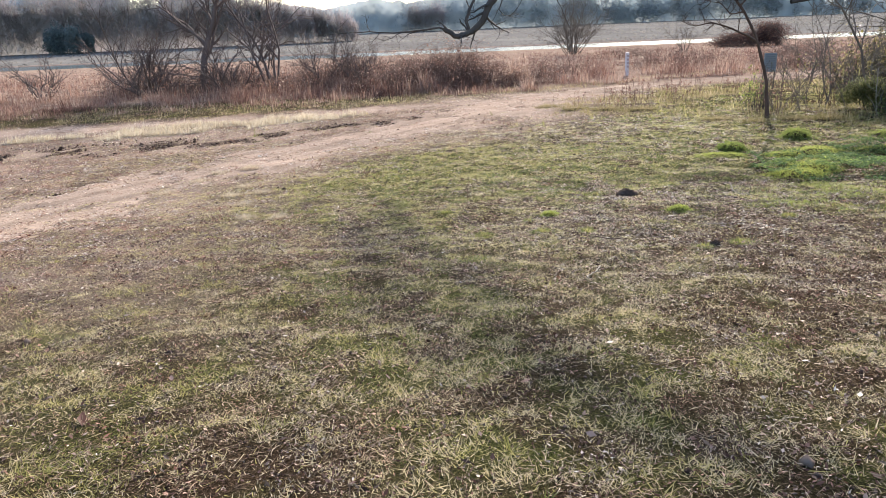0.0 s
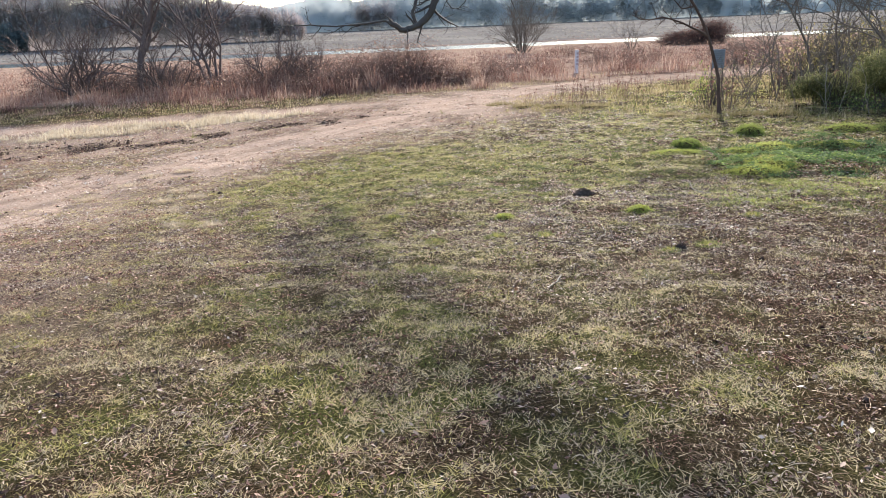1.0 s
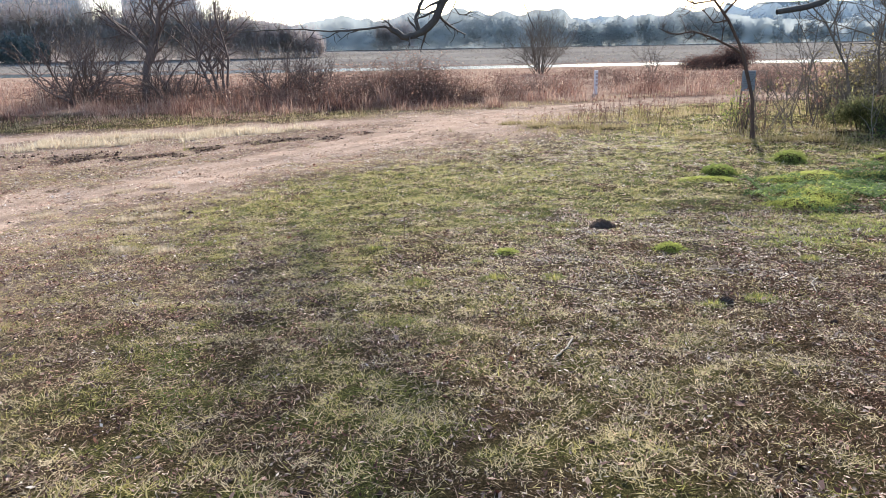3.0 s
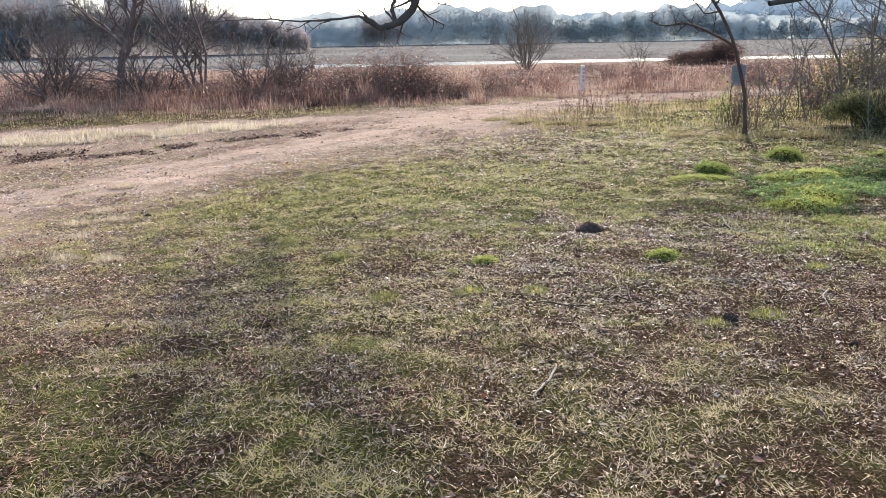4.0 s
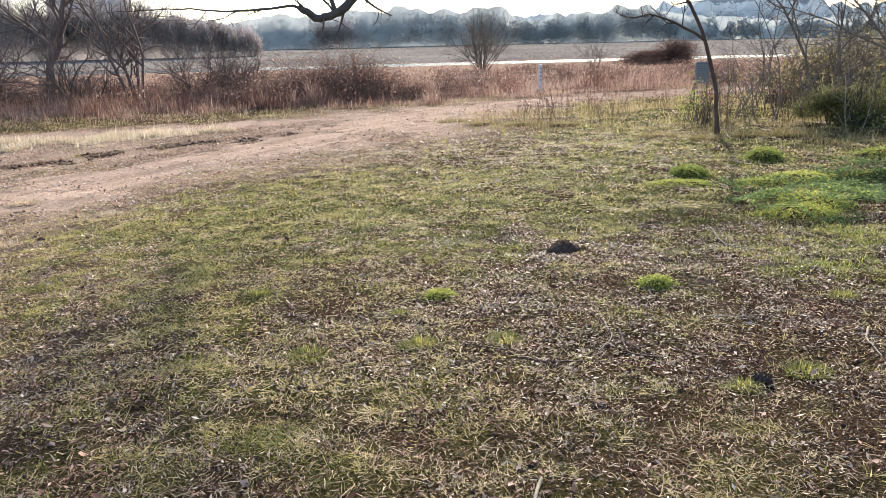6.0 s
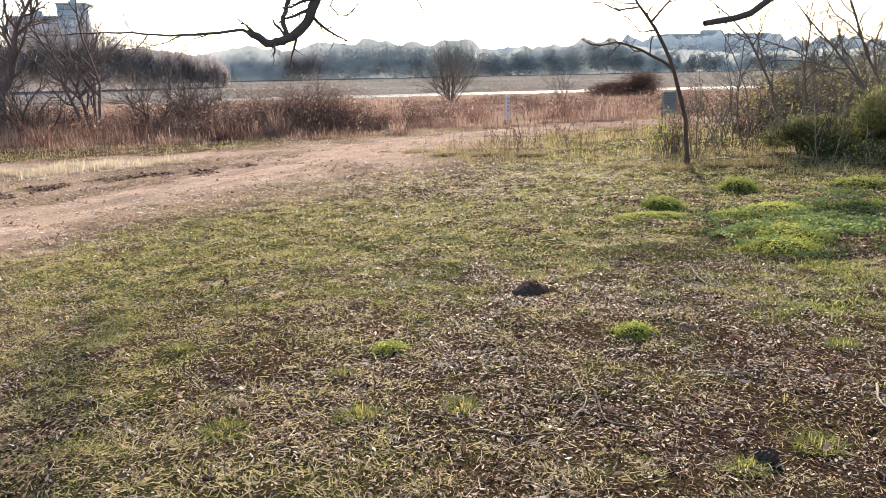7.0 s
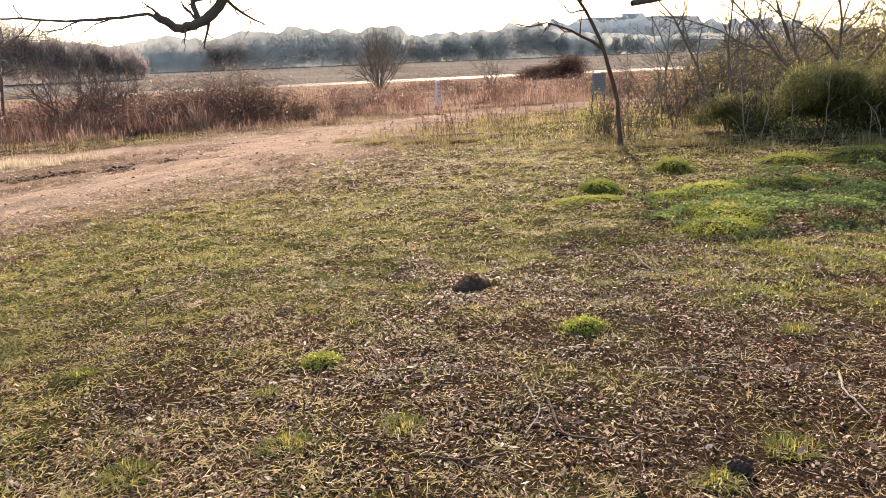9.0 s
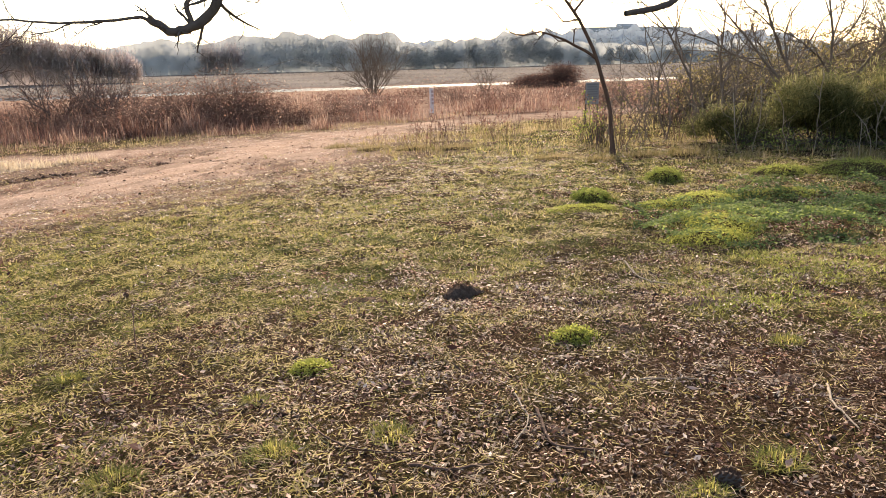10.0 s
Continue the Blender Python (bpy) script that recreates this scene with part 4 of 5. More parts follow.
stems("bare_shrub", -5.4, 33.6, 11, 3.4, 0.05, "tangled leafless scrub beside the track", "shrub", 104, M_BARK_SCRUB, 1.4, 9, 2, length=0.55)
stems("bare_shrub", -9.7, 33.2, 14, 3.2, 0.05, "tangled leafless scrub beside the track", "shrub", 105, M_BARK_SCRUB, 1.5, 9, 2, length=0.55)
stems("bare_shrub", -3.2, 33.4, 10, 2.6, 0.04, "tangled leafless scrub beside the bramble", "shrub", 109, M_BARK_SCRUB, 1.5, 9, 2, length=0.6)
stems("bare_shrub", -18.5, 33.0, 9, 2.9, 0.045, "leafless scrub with low spreading limbs", "shrub", 106, M_BARK_SCRUB, 0.9, 8, 2)
stems("willow_shrub", 10.6, 58.0, 30, 4.7, 0.04, "rounded leafless willow shrub in the meadow", "shrub", 107, M_BARK_PALE, 0.95, 9, 2, spread_r=0.5)
stems("willow_shrub", 19.2, 57.0, 8, 2.8, 0.04, "small leafless willow shrub in the meadow", "shrub", 108, M_BARK_PALE, 0.7, 7, 2)


def thicket(name, x, y, rx, ry, h, canes, seed, mat, leaf_mat, leaves, label, tint0=0.3, low=0.4, reach=1.0):
    """A mound of arching canes with withered leaves."""
    rng = np.random.default_rng(seed)
    z0 = float(ground_z(x, y))
    root = base(name, x, y, z0, label, "shrub")
    lines, pts_all = [], []
    for _ in range(canes):
        a, r = rng.uniform(0, 6.283), math.sqrt(rng.random())
        bx, by = rx * r * math.cos(a), ry * r * math.sin(a)
        top = h * (1 - 0.75 * r * r) * rng.uniform(low, 1.15 if low < 0.6 else 1.0)
        a2, ln = rng.uniform(0, 6.283), rng.uniform(0.3, 0.9) * min(1.0, rx) * reach * rng.lognormal(0, 0.25 * (reach > 1))
        top *= rng.lognormal(0, 0.14) if reach > 1 else 1.0
        p = bend([(bx, by, -0.05), (bx + 0.3 * ln * math.cos(a2), by + 0.3 * ln * math.sin(a2), top * 0.75), (bx + ln * math.cos(a2), by + ln * math.sin(a2), top), (bx + 1.7 * ln * math.cos(a2), by + 1.7 * ln * math.sin(a2), top * 0.8)], 7, 0.04, rng)
        lines.append((p, np.linspace(rng.uniform(0.006, 0.014), 0.003, 7)))
        pts_all.append(p[3:])
    part("cane_tangle", tube_mesh("cane_tangle", lines, 3), mat, root)
    if leaves:
        pp = np.concatenate(pts_all)
        q = pp[rng.integers(0, len(pp), leaves)] + rng.normal(0, 0.12 * min(1.0, rx), (leaves, 3))
        q[:, 2] = np.clip(q[:, 2], 0.05, 1.05 * h)
        v, f, t = joined([leaf_arrays(q, rng.uniform(0.04, 0.1, leaves) * (1 + 0.25 * h) * (0.5 if rx < 0.5 or h < 0.5 else 0.8), rng.uniform(0, 6.283, leaves), rng.normal(0, 0.7, leaves), np.clip(tint0 + rng.normal(0, 0.2, leaves), 0, 1), 0.6, True)])
        part("leaf_mass", raw_mesh("leaf_mass", v, f, tint=t), leaf_mat, root)
    return root


thicket("bramble", -1.2, 32.2, 1.8, 1.3, 1.5, 420, 111, M_BARK_RED, M_FIELD, 2400, "brown bramble thicket heaped beside the track", 0.5, 0.3, 1.6)
thicket("bramble", 0.5, 32.1, 2.0, 1.3, 1.95, 760, 112, M_BARK_RED, M_FIELD, 2600, "rounded brown bramble mound beside the track", 0.55, 0.45, 1.35)
thicket("bramble", -4.6, 33.4, 2.4, 1.0, 1.6, 420, 115, M_BARK_RED, M_FIELD, 2600, "tangle of bramble canes under bare trees", 0.45, 0.3, 1.6)
thicket("bramble", -10.0, 34.6, 2.6, 1.2, 1.4, 380, 116, M_BARK_SCRUB, M_FIELD, 1800, "dark tangle of bramble canes under bare trees", 0.25, 0.3, 1.6)
thicket("bramble", -14.2, 34.6, 2.2, 1.2, 1.3, 300, 117, M_BARK_SCRUB, M_FIELD, 1200, "dark tangle of bramble canes under bare trees", 0.25, 0.3, 1.6)
rng = np.random.default_rng(119)
for i, (x, y, rx, h) in enumerate(((2.6, 31.4, 1.1, 0.9), (4.2, 33.0, 1.4, 1.0), (-2.8, 30.8, 1.0, 0.8), (11.8, 38.0, 1.8, 1.1), (14.5, 41.0, 2.2, 1.2), (6.8, 37.5, 1.6, 0.9), (18.5, 39.0, 2.0, 1.1), (22.0, 44.0, 2.4, 1.3), (12.8, 50.5, 2.6, 1.2), (17.5, 34.5, 1.4, 0.9))):
    thicket("meadow_bramble", x, y, rx, 0.9, h, 130, 500 + i, M_BARK_RED, M_FIELD, 520, "low rust brown bramble patch in the dry meadow", rng.uniform(0.25, 0.6), 0.35, 1.4)
thicket("vine_heap", 24.9, 60.0, 2.3, 1.3, 1.15, 700, 113, M_BARK_DARK, M_FIELD, 16000, "dark brown vine smothered heap in the meadow", 0.05, 0.85)
thicket("vine_heap", 26.9, 59.8, 1.2, 1.1, 2.05, 500, 114, M_BARK_DARK, M_FIELD, 11000, "dark brown vine smothered heap in the meadow", 0.05, 0.85)

# the sapling by the lawn's edge
O = np.array([7.32, 15.9, float(ground_z(7.32, 15.9))])
sapling = base("sapling", *O, "leaning young tree with a dark bare crown", "tree")
rng = np.random.default_rng(121)
trunk = bend([O + (0, 0, -0.05), (7.24, 15.9, -.17), (7.14, 15.9, .22), (6.94, 15.9, .79), (6.65, 15.9, 1.35), (6.38, 15.9, 1.71), (6.17, 15.9, 1.95), (5.9, 15.95, 2.6), (5.75, 16.0, 3.4)], 18, 0.006, rng)
trad = np.interp(np.linspace(0, 1, 18), (0, 0.05, 0.5, 1), (0.06, 0.04, 0.03, 0.011)) * rng.uniform(0.92, 1.1, 18)
trunk_part = part("trunk", tube_mesh("trunk", local([(trunk, trad)], O), 8), M_BARK_BROWN, sapling)
limbs = []
for pts, r0 in (([(6.94, 15.9, .80), (6.47, 15.85, 1.03), (5.9, 15.8, 1.22), (5.5, 15.8, 1.17), (5.2, 15.75, 1.3)], 0.028), ([(6.5, 15.9, 1.55), (6.7, 15.9, 1.75), (6.95, 15.95, 2.0), (7.3, 16.0, 2.6)], 0.024),
                ([(6.3, 15.9, 1.8), (5.9, 15.85, 1.75), (5.5, 15.8, 1.85), (5.2, 15.8, 1.8)], 0.018), ([(6.6, 15.9, 1.42), (6.3, 15.85, 1.4), (6.05, 15.8, 1.62), (5.8, 15.8, 1.66)], 0.016)):
    q = bend(pts, 9, 0.008, rng)
    rr = np.linspace(r0, 0.006, 9)
    limbs.append((q, rr, 1))
    sprout(rng, q, rr, 8, 0.55, 3, 0.9, 0.25, 0.0, 0.25, limbs, 2)
sprout(rng, trunk[9:], trad[9:], 9, 0.8, 3, 0.9, 0.2, 0.0, 0.05, limbs, 2)
sprout(rng, trunk[3:8], trad[3:8] * 0.3, 5, 0.3, 1, 0.9, 0.2, 0.0, 0.05, limbs, 2)
branch_parts(sapling, limbs, O, M_BARK_BROWN, trunk=trunk_part)

# the old tree whose limbs hang into view; its trunk stands out of sight
O = np.array([13.8, 12.3, float(ground_z(13.8, 12.3))])
old = base("old_tree", *O, "old spreading tree with dark drooping bare limbs", "tree")
rng = np.random.default_rng(131)
q = bend([O + (0, 0, -0.1), O + (-0.1, 0.1, 1.5), O + (-0.4, 0.2, 3.5), O + (-0.5, 0.4, 6.0)], 10)
trunk_part = part("trunk", tube_mesh("trunk", local([(q, np.interp(np.linspace(0, 1, 10), (0, 0.1, 1), (0.55, 0.38, 0.24)))], O), 10), M_BARK_DARK, old)
limbs = []
for pts, r0, r1, kids, n in (
        ([(13.4, 12.6, 5.2), (10, 12.8, 6.8), (6.6, 13.2, 6.3), (4.6, 13.5, 5.2), (3.05, 13.7, 3.8), (1.75, 13.85, 2.55), (1.3, 13.93, 2.05)], 0.15, 0.08, 8, 22),
        # added limb, always above the view, laid out to cast the lawn's shadow band
        ([(8.6, 13.0, 6.7), (6.4, 14.0, 6.6), (4.6, 14.9, 5.9), (3.2, 15.5, 5.0), (2.35, 15.9, 4.2), (1.5, 16.3, 3.3)], 0.17, 0.12, 16, 20),
        ([(1.32, 13.92, 2.08), (1.02, 13.95, 1.75), (0.9, 13.95, 1.5), (0.76, 13.95, 1.33), (0.56, 13.95, 1.22), (0.36, 13.95, 1.20), (0.24, 13.95, 1.27), (0.14, 13.95, 1.35)], 0.078, 0.046, 8, 26),
        ([(0.2, 13.95, 1.3), (0.05, 13.96, 1.36), (-0.27, 13.97, 1.325), (-0.8, 13.95, 1.30), (-1.6, 13.9, 1.33), (-2.3, 13.8, 1.3)], 0.02, 0.004, 7, 18),
        ([(0.62, 13.95, 1.27), (0.56, 13.98, 1.48), (0.62, 14.0, 1.6), (0.68, 14.0, 1.75), (1.0, 14.1, 2.2)], 0.035, 0.015, 4, 14),
        ([(3.6, 13.6, 4.3), (2.7, 13.8, 3.0), (2.15, 13.9, 1.9), (2.3, 13.95, 1.72), (2.45, 13.95, 1.4), (2.52, 13.95, 1.26)], 0.03, 0.006, 5, 20),
        ([(1.5, 13.9, 2.3), (1.2, 13.9, 1.65), (1.3, 13.9, 1.52), (1.45, 13.9, 1.55), (1.62, 13.9, 1.8)], 0.016, 0.005, 5, 12),
        ([(13.4, 12.7, 4.2), (12.2, 15.0, 4.2), (10.6, 16.8, 2.9), (9.6, 17.25, 2.1), (9.2, 17.3, 1.8), (8.8, 17.3, 1.7), (8.25, 17.3, 1.62)], 0.14, 0.055, 3, 26)):
    q = bend(pts, n, 0.007, rng)
    rr = np.linspace(r0, r1, n) * rng.uniform(0.93, 1.07, n)
    limbs.append((q, rr, 1))
    if kids:
        sprout(rng, q, rr, kids, 0.6, 2, 0.8, 0.1, 0.02, 0.2, limbs, 2)
branch_parts(old, limbs, O, M_BARK_DARK, trunk=trunk_part)

# saplings, canes and the broom thicket at the lawn's right-hand edge
stems("bare_tree", 13.6, 18.0, 4, 4.6, 0.065, "small spreading leafless tree behind a green thicket", "tree", 141, M_BARK_PALE, 0.6, 12, 3, length=0.62)
stems("bare_tree", 16.6, 19.0, 4, 4.2, 0.05, "small spreading leafless tree behind a green thicket", "tree", 142, M_BARK_PALE, 0.6, 12, 3, length=0.62)
stems("bare_tree", 12.0, 19.6, 2, 4.4, 0.045, "slender leafless tree behind a green thicket", "tree", 143, M_BARK_PALE, 0.4, 9, 3, length=0.5)
stems("bare_tree", 15.4, 17.4, 3, 4.2, 0.045, "small spreading leafless tree behind a green thicket", "tree", 144, M_BARK_PALE, 0.6, 12, 3, length=0.6)
for i, (px, py, hh, st) in enumerate(((9.4, 17.8, 2.9, 2), (10.3, 18.6, 3.4, 2), (11.4, 17.8, 3.0, 2), (8.7, 16.8, 1.4, 2), (12.3, 17.4, 2.8, 2), (10.0, 16.9, 1.7, 2), (7.8, 16.3, 1.1, 3), (8.3, 17.2, 1.4, 2), (9.3, 16.3, 1.2, 2), (12.9, 19.4, 3.6, 2), (11.0, 20.5, 2.6, 2), (9.9, 15.9, 2.1, 2), (8.9, 18.2, 2.2, 2), (10.7, 17.5, 2.3, 3), (11.9, 18.6, 2.9, 2), (9.1, 17.0, 1.6, 2), (13.4, 18.2, 3.2, 2), (8.0, 17.0, 1.3, 3), (14.4, 17.0, 3.0, 2))):
    stems("bare_sapling", px, py, st, hh, 0.003 + 0.0045 * hh, "slender leafless sapling in the rough grass", "sapling", 150 + i, M_BARK_PALE, 0.6, 7, 2, "saplings beside the lawn")


def broom(x, y, rx, ry, h, n, seed, label):
    rng = np.random.default_rng(seed)
    z0 = float(ground_z(x, y))
    root = base("broom_thicket", x, y, z0, label, "shrub")
    lines = []
    for _ in range(60):
        a, r = rng.uniform(0, 6.283), math.sqrt(rng.random()) * 0.8
        bx, by = rx * r * math.cos(a), ry * r * math.sin(a)
        lines.append((bend([(bx * 0.7, by * 0.7, -0.05), (bx * 0.9, by * 0.9, h * 0.5), (bx * 1.1, by * 1.1, h * (0.95 - 0.4 * r * r))], 6, 0.03, rng), np.linspace(0.014, 0.004, 6)))
    part("stem_mass", tube_mesh("stem_mass", lines, 4), M_BARK_DARK, root)
    lobes = [(rng.normal(0, 0.5) * rx, rng.normal(0, 0.45) * ry, h * rng.uniform(0.18, 0.72), rng.uniform(0.28, 0.5)) for _ in range(18)]
    who = rng.integers(0, len(lobes), n)
    lb = np.array(lobes)[who]
    d = rng.normal(0, 1, (n, 3))
    d /= np.linalg.norm(d, axis=1, keepdims=True)
    p = lb[:, :3] + d * (rng.uniform(0.5, 1.05, n) * lb[:, 3])[:, None] * np.array([rx * 0.75, ry * 0.9, h * 0.85])
    p[:, 2] = np.abs(p[:, 2])
    wisp = rng.random(n) < 0.14
    p[wisp] *= np.stack([rng.uniform(0.9, 1.25, wisp.sum()), rng.uniform(0.9, 1.2, wisp.sum()), rng.uniform(1.0, 1.4, wisp.sum())], 1)
    az = np.arctan2(d[:, 1], d[:, 0]) + rng.normal(0, 0.9, n)
    # tint rises with the upward side: sunlit lobe tops put into the leaf colour
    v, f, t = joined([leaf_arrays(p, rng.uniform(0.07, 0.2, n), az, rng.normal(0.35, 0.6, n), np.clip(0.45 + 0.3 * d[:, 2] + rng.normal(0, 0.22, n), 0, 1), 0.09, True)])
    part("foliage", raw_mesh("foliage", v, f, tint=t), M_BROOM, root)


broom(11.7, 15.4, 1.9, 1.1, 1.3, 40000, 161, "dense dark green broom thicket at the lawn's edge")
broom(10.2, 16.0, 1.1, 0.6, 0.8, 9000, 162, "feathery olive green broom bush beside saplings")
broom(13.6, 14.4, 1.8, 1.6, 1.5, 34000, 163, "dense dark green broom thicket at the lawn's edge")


for i, (px, py, hh, st) in enumerate(((10.2, 14.5, 1.45, 2), (11.4, 14.0, 1.2, 2), (9.6, 15.3, 1.3, 3), (10.9, 14.2, 0.9, 2))):
    stems("dry_weed", px, py, st, hh, 0.007, "thin pale dry stems standing before the thicket", "weed", 370 + i, M_STICK, 0.4, 6, 1, "pale stems at the lawn's edge")


# weeds between the lawn and the meadow
def weeds(x, y, n, h, seed, label):
    """Dry upright stalks with brown seed heads, rising from one tussock."""
    rng = np.random.default_rng(seed)
    root = base("weed_clump", x, y, float(ground_z(x, y)), label, "weeds", "dry weeds at the lawn's edge")
    lines, heads = [], []
    for _ in range(n):
        a, r = rng.uniform(0, 6.283), 0.3 * math.sqrt(rng.random())
        f0 = np.array([r * math.cos(a), r * math.sin(a), -0.03])
        top = f0 + np.array([rng.normal(0, 0.1), rng.normal(0, 0.1), h * rng.uniform(0.55, 1.1)])
        q = bend([f0, (f0 + top) / 2 + rng.normal(0, 0.02, 3), top], 6)
        lines.append((q, np.linspace(0.006, 0.003, 6)))
        for _ in range(5):
            heads.append(top - np.array([rng.normal(0, 0.03), rng.normal(0, 0.03), rng.random() * 0.22 * h]))
    part("cane_tangle", tube_mesh("cane_tangle", lines, 3), M_BARK_RED, root)
    heads = np.array(heads)
    k = len(heads)
    v, f, t = joined([leaf_arrays(heads, rng.uniform(0.04, 0.09, k), rng.uniform(0, 6.283, k), rng.normal(0.3, 0.6, k), rng.uniform(0.1, 0.7, k), 0.45)])
    part("leaf_mass", raw_mesh("leaf_mass", v, f, tint=t), M_FIELD, root, "withered brown seed heads")
    m = 150
    a, r = rng.uniform(0, 6.283, m), 0.55 * np.sqrt(rng.random(m))
    v, f, t = joined([blade_arrays(np.stack([r * np.cos(a), r * np.sin(a), np.full(m, -0.03)], 1), rng.uniform(0.06, 0.24, m), rng.uniform(0.006, 0.012, m), rng.uniform(0.2, 0.9, m), a, np.clip(rng.normal(0.55, 0.25, m), 0, 1))])
    part("tussock", raw_mesh("tussock", v, f, tint=t), M_VERGE, root, "tangled yellow green grass")


rng = np.random.default_rng(171)
for i in range(26):
    wx_, wy_ = rng.uniform(3.4, 9.5), rng.uniform(18.6, 25.0)
    if along(wx_, wy_, TRACK_NEAR) > 1.25 and wy_ > 17.5 + 0.5 * abs(wx_ - 6):
        weeds(wx_, wy_, int(rng.integers(4, 11)), rng.uniform(0.35, 0.8), 300 + i, "clump of dry brown weed stalks in rough grass")
for i, (wx_, wy_) in enumerate(((7.9, 17.2), (8.6, 17.6), (9.3, 16.9), (10.4, 17.4), (8.2, 18.4), (11.2, 16.6), (9.0, 19.5), (10.6, 19.2), (12.0, 19.0), (7.6, 16.6))):
    weeds(wx_, wy_, 12, rng.uniform(0.6, 1.1), 340 + i, "clump of dry brown weed stalks under saplings")
ROUGH = ((3.6, 19.6, 0.7), (5.2, 18.9, 0.9), (6.8, 18.4, 1.1), (8.4, 17.4, 1.2), (10.5, 17.0, 1.3), (13, 16.5, 1.4))
band("rough_grass", 45000, ROUGH, 0.04, 0.17, 0.010, M_VERGE, "rough yellow green grass at the lawn's edge", "grass", 0.62, 2, 15, 15, 22, 1.2)
FOOT = ((8.0, 15.4, 0.6), (10, 14.7, 0.7), (12, 13.9, 0.8), (14.5, 13.0, 1.0))
band("foot_grass", 60000, FOOT, 0.05, 0.24, 0.009, M_VERGE, "tangled green and straw grass along the thicket's foot", "grass", 0.45, 7, 16, 11.5, 17, 1.8)
ROUGH_FAR = ((5.0, 22.5, 1.6), (7.5, 23.0, 2.2), (10, 24.0, 2.6), (14, 24.5, 3.0), (20, 24, 4.0))
band("rough_meadow", 60000, ROUGH_FAR, 0.04, 0.16, 0.014, M_VERGE, "pale rough grass between lawn and meadow", "grass", 0.75, 3, 24, 18, 29)


for i, (x, y, rx, h) in enumerate(((13.4, 22.0, 1.4, 1.5), (15.2, 22.4, 1.6, 1.7), (17.2, 22.2, 1.6, 1.9), (19.4, 22.6, 1.8, 2.2), (16.0, 20.4, 1.2, 1.5), (18.0, 27.5, 1.5, 1.5), (19.8, 26.5, 2.2, 2.2), (23.0, 26.0, 2.4, 2.5), (21.2, 25.0, 2.0, 2.0))):
    thicket("scrub_bush", x, y, rx, 1.4, h * 1.25, 360, 181 + i, M_BARK_GREY, M_VERGE, 3400, "olive brown scrub bush beyond the saplings", 0.45)
thicket("young_evergreen", 7.75, 17.5, 0.3, 0.25, 1.25, 26, 188, M_BARK_GREY, M_CLOVER, 420, "small yellow green leafy shrub beside the leaning tree", 0.55)
thicket("leafy_undergrowth", 10.6, 15.2, 0.8, 0.5, 0.35, 60, 189, M_BARK_GREY, M_CREEPER, 1800, "low green undergrowth at the thicket's foot", 0.5)
thicket("leafy_undergrowth", 12.6, 13.6, 1.2, 0.6, 0.4, 80, 190, M_BARK_GREY, M_CREEPER, 2400, "low green undergrowth at the thicket's foot", 0.5)


# ---- marker post and notice ----
m_post = painted("white_paint", (0.6, 0.51, 0.49))
m_red = painted("red_paint", (0.36, 0.25, 0.24))
px, py = 8.79, 34.0
post = base("marker_post", px, py, float(ground_z(px, py)), "white painted marker post with small red marks", "post")


def bevelled(name, sx, sy, z0, z1, bv):
    bm = bmesh.new()
    bmesh.ops.create_cube(bm, size=1.0)
    bmesh.ops.scale(bm, vec=(sx, sy, z1 - z0), verts=bm.verts)
    bmesh.ops.translate(bm, vec=(0, 0, (z0 + z1) / 2), verts=bm.verts)
    bmesh.ops.bevel(bm, geom=list(bm.edges), offset=bv, segments=2, affect="EDGES", profile=0.5)
    me = bpy.data.meshes.new(name)
    bm.to_mesh(me)
    bm.free()
    return me


shaft = part("shaft", bevelled("shaft", 0.15, 0.15, -0.1, 1.05, 0.015), m_post, post)
for i in range(4):
    mk = part("mark", bevelled("mark", 0.09, 0.012, 0, 0.1, 0.003), m_red, shaft, "red mark")
    mk.location = (0.02, -0.079, 0.36 + 0.16 * i)

m_sign = painted("sign_face", (0.22, 0.22, 0.225))
sx, sy = 10.05, 22.0
board = base("notice_board", sx, sy, float(ground_z(sx, sy)), "small grey blue notice board on two thin posts", "sign")
for off in (-0.17, 0.17):
    o = part("post", bevelled("post", 0.03, 0.03, -0.1, 1.2, 0.006), M_BARK_GREY, board)
    o.location = (off, 0.028, 0)
panel = part("panel", bevelled("panel", 0.38, 0.016, 0.66, 1.22, 0.004), m_sign, board, "faded grey blue panel")
m_ink = painted("faded_print", (0.16, 0.16, 0.165))
for i in range(7):
    o = part("text_bar", bevelled("text_bar", 0.32 - 0.05 * (i % 2), 0.004, 0, 0.026, 0.001), m_ink, panel)
    o.location = (0, -0.0105, 1.155 - 0.062 * i)


# ---- cushions, clods and sticks on the lawn ----
def dome(name, rx, ry, h, seed, bumps=0.12, rings=7, seg=20):
    rng = np.random.default_rng(seed)
    v, f = [], []
    for i in range(rings + 1):
        a = i / rings * math.pi / 2
        for j in range(seg):
            t = j / seg * 2 * math.pi
            w = 1 + bumps * (math.sin(2 * t + seed) + 0.6 * math.sin(5 * t + 2 * seed)) + rng.normal(0, bumps * 0.25)
            v.append((rx * w * math.cos(a) * math.cos(t), ry * w * math.cos(a) * math.sin(t), h * math.sin(a) * (1 + rng.normal(0, bumps * 0.5)) - 0.02))
    for i in range(rings):
        for j in range(seg):
            k2 = (j + 1) % seg
            f.append((i * seg + j, i * seg + k2, (i + 1) * seg + k2, (i + 1) * seg + j))
    return raw_mesh(name, np.array(v), [np.array(f)])


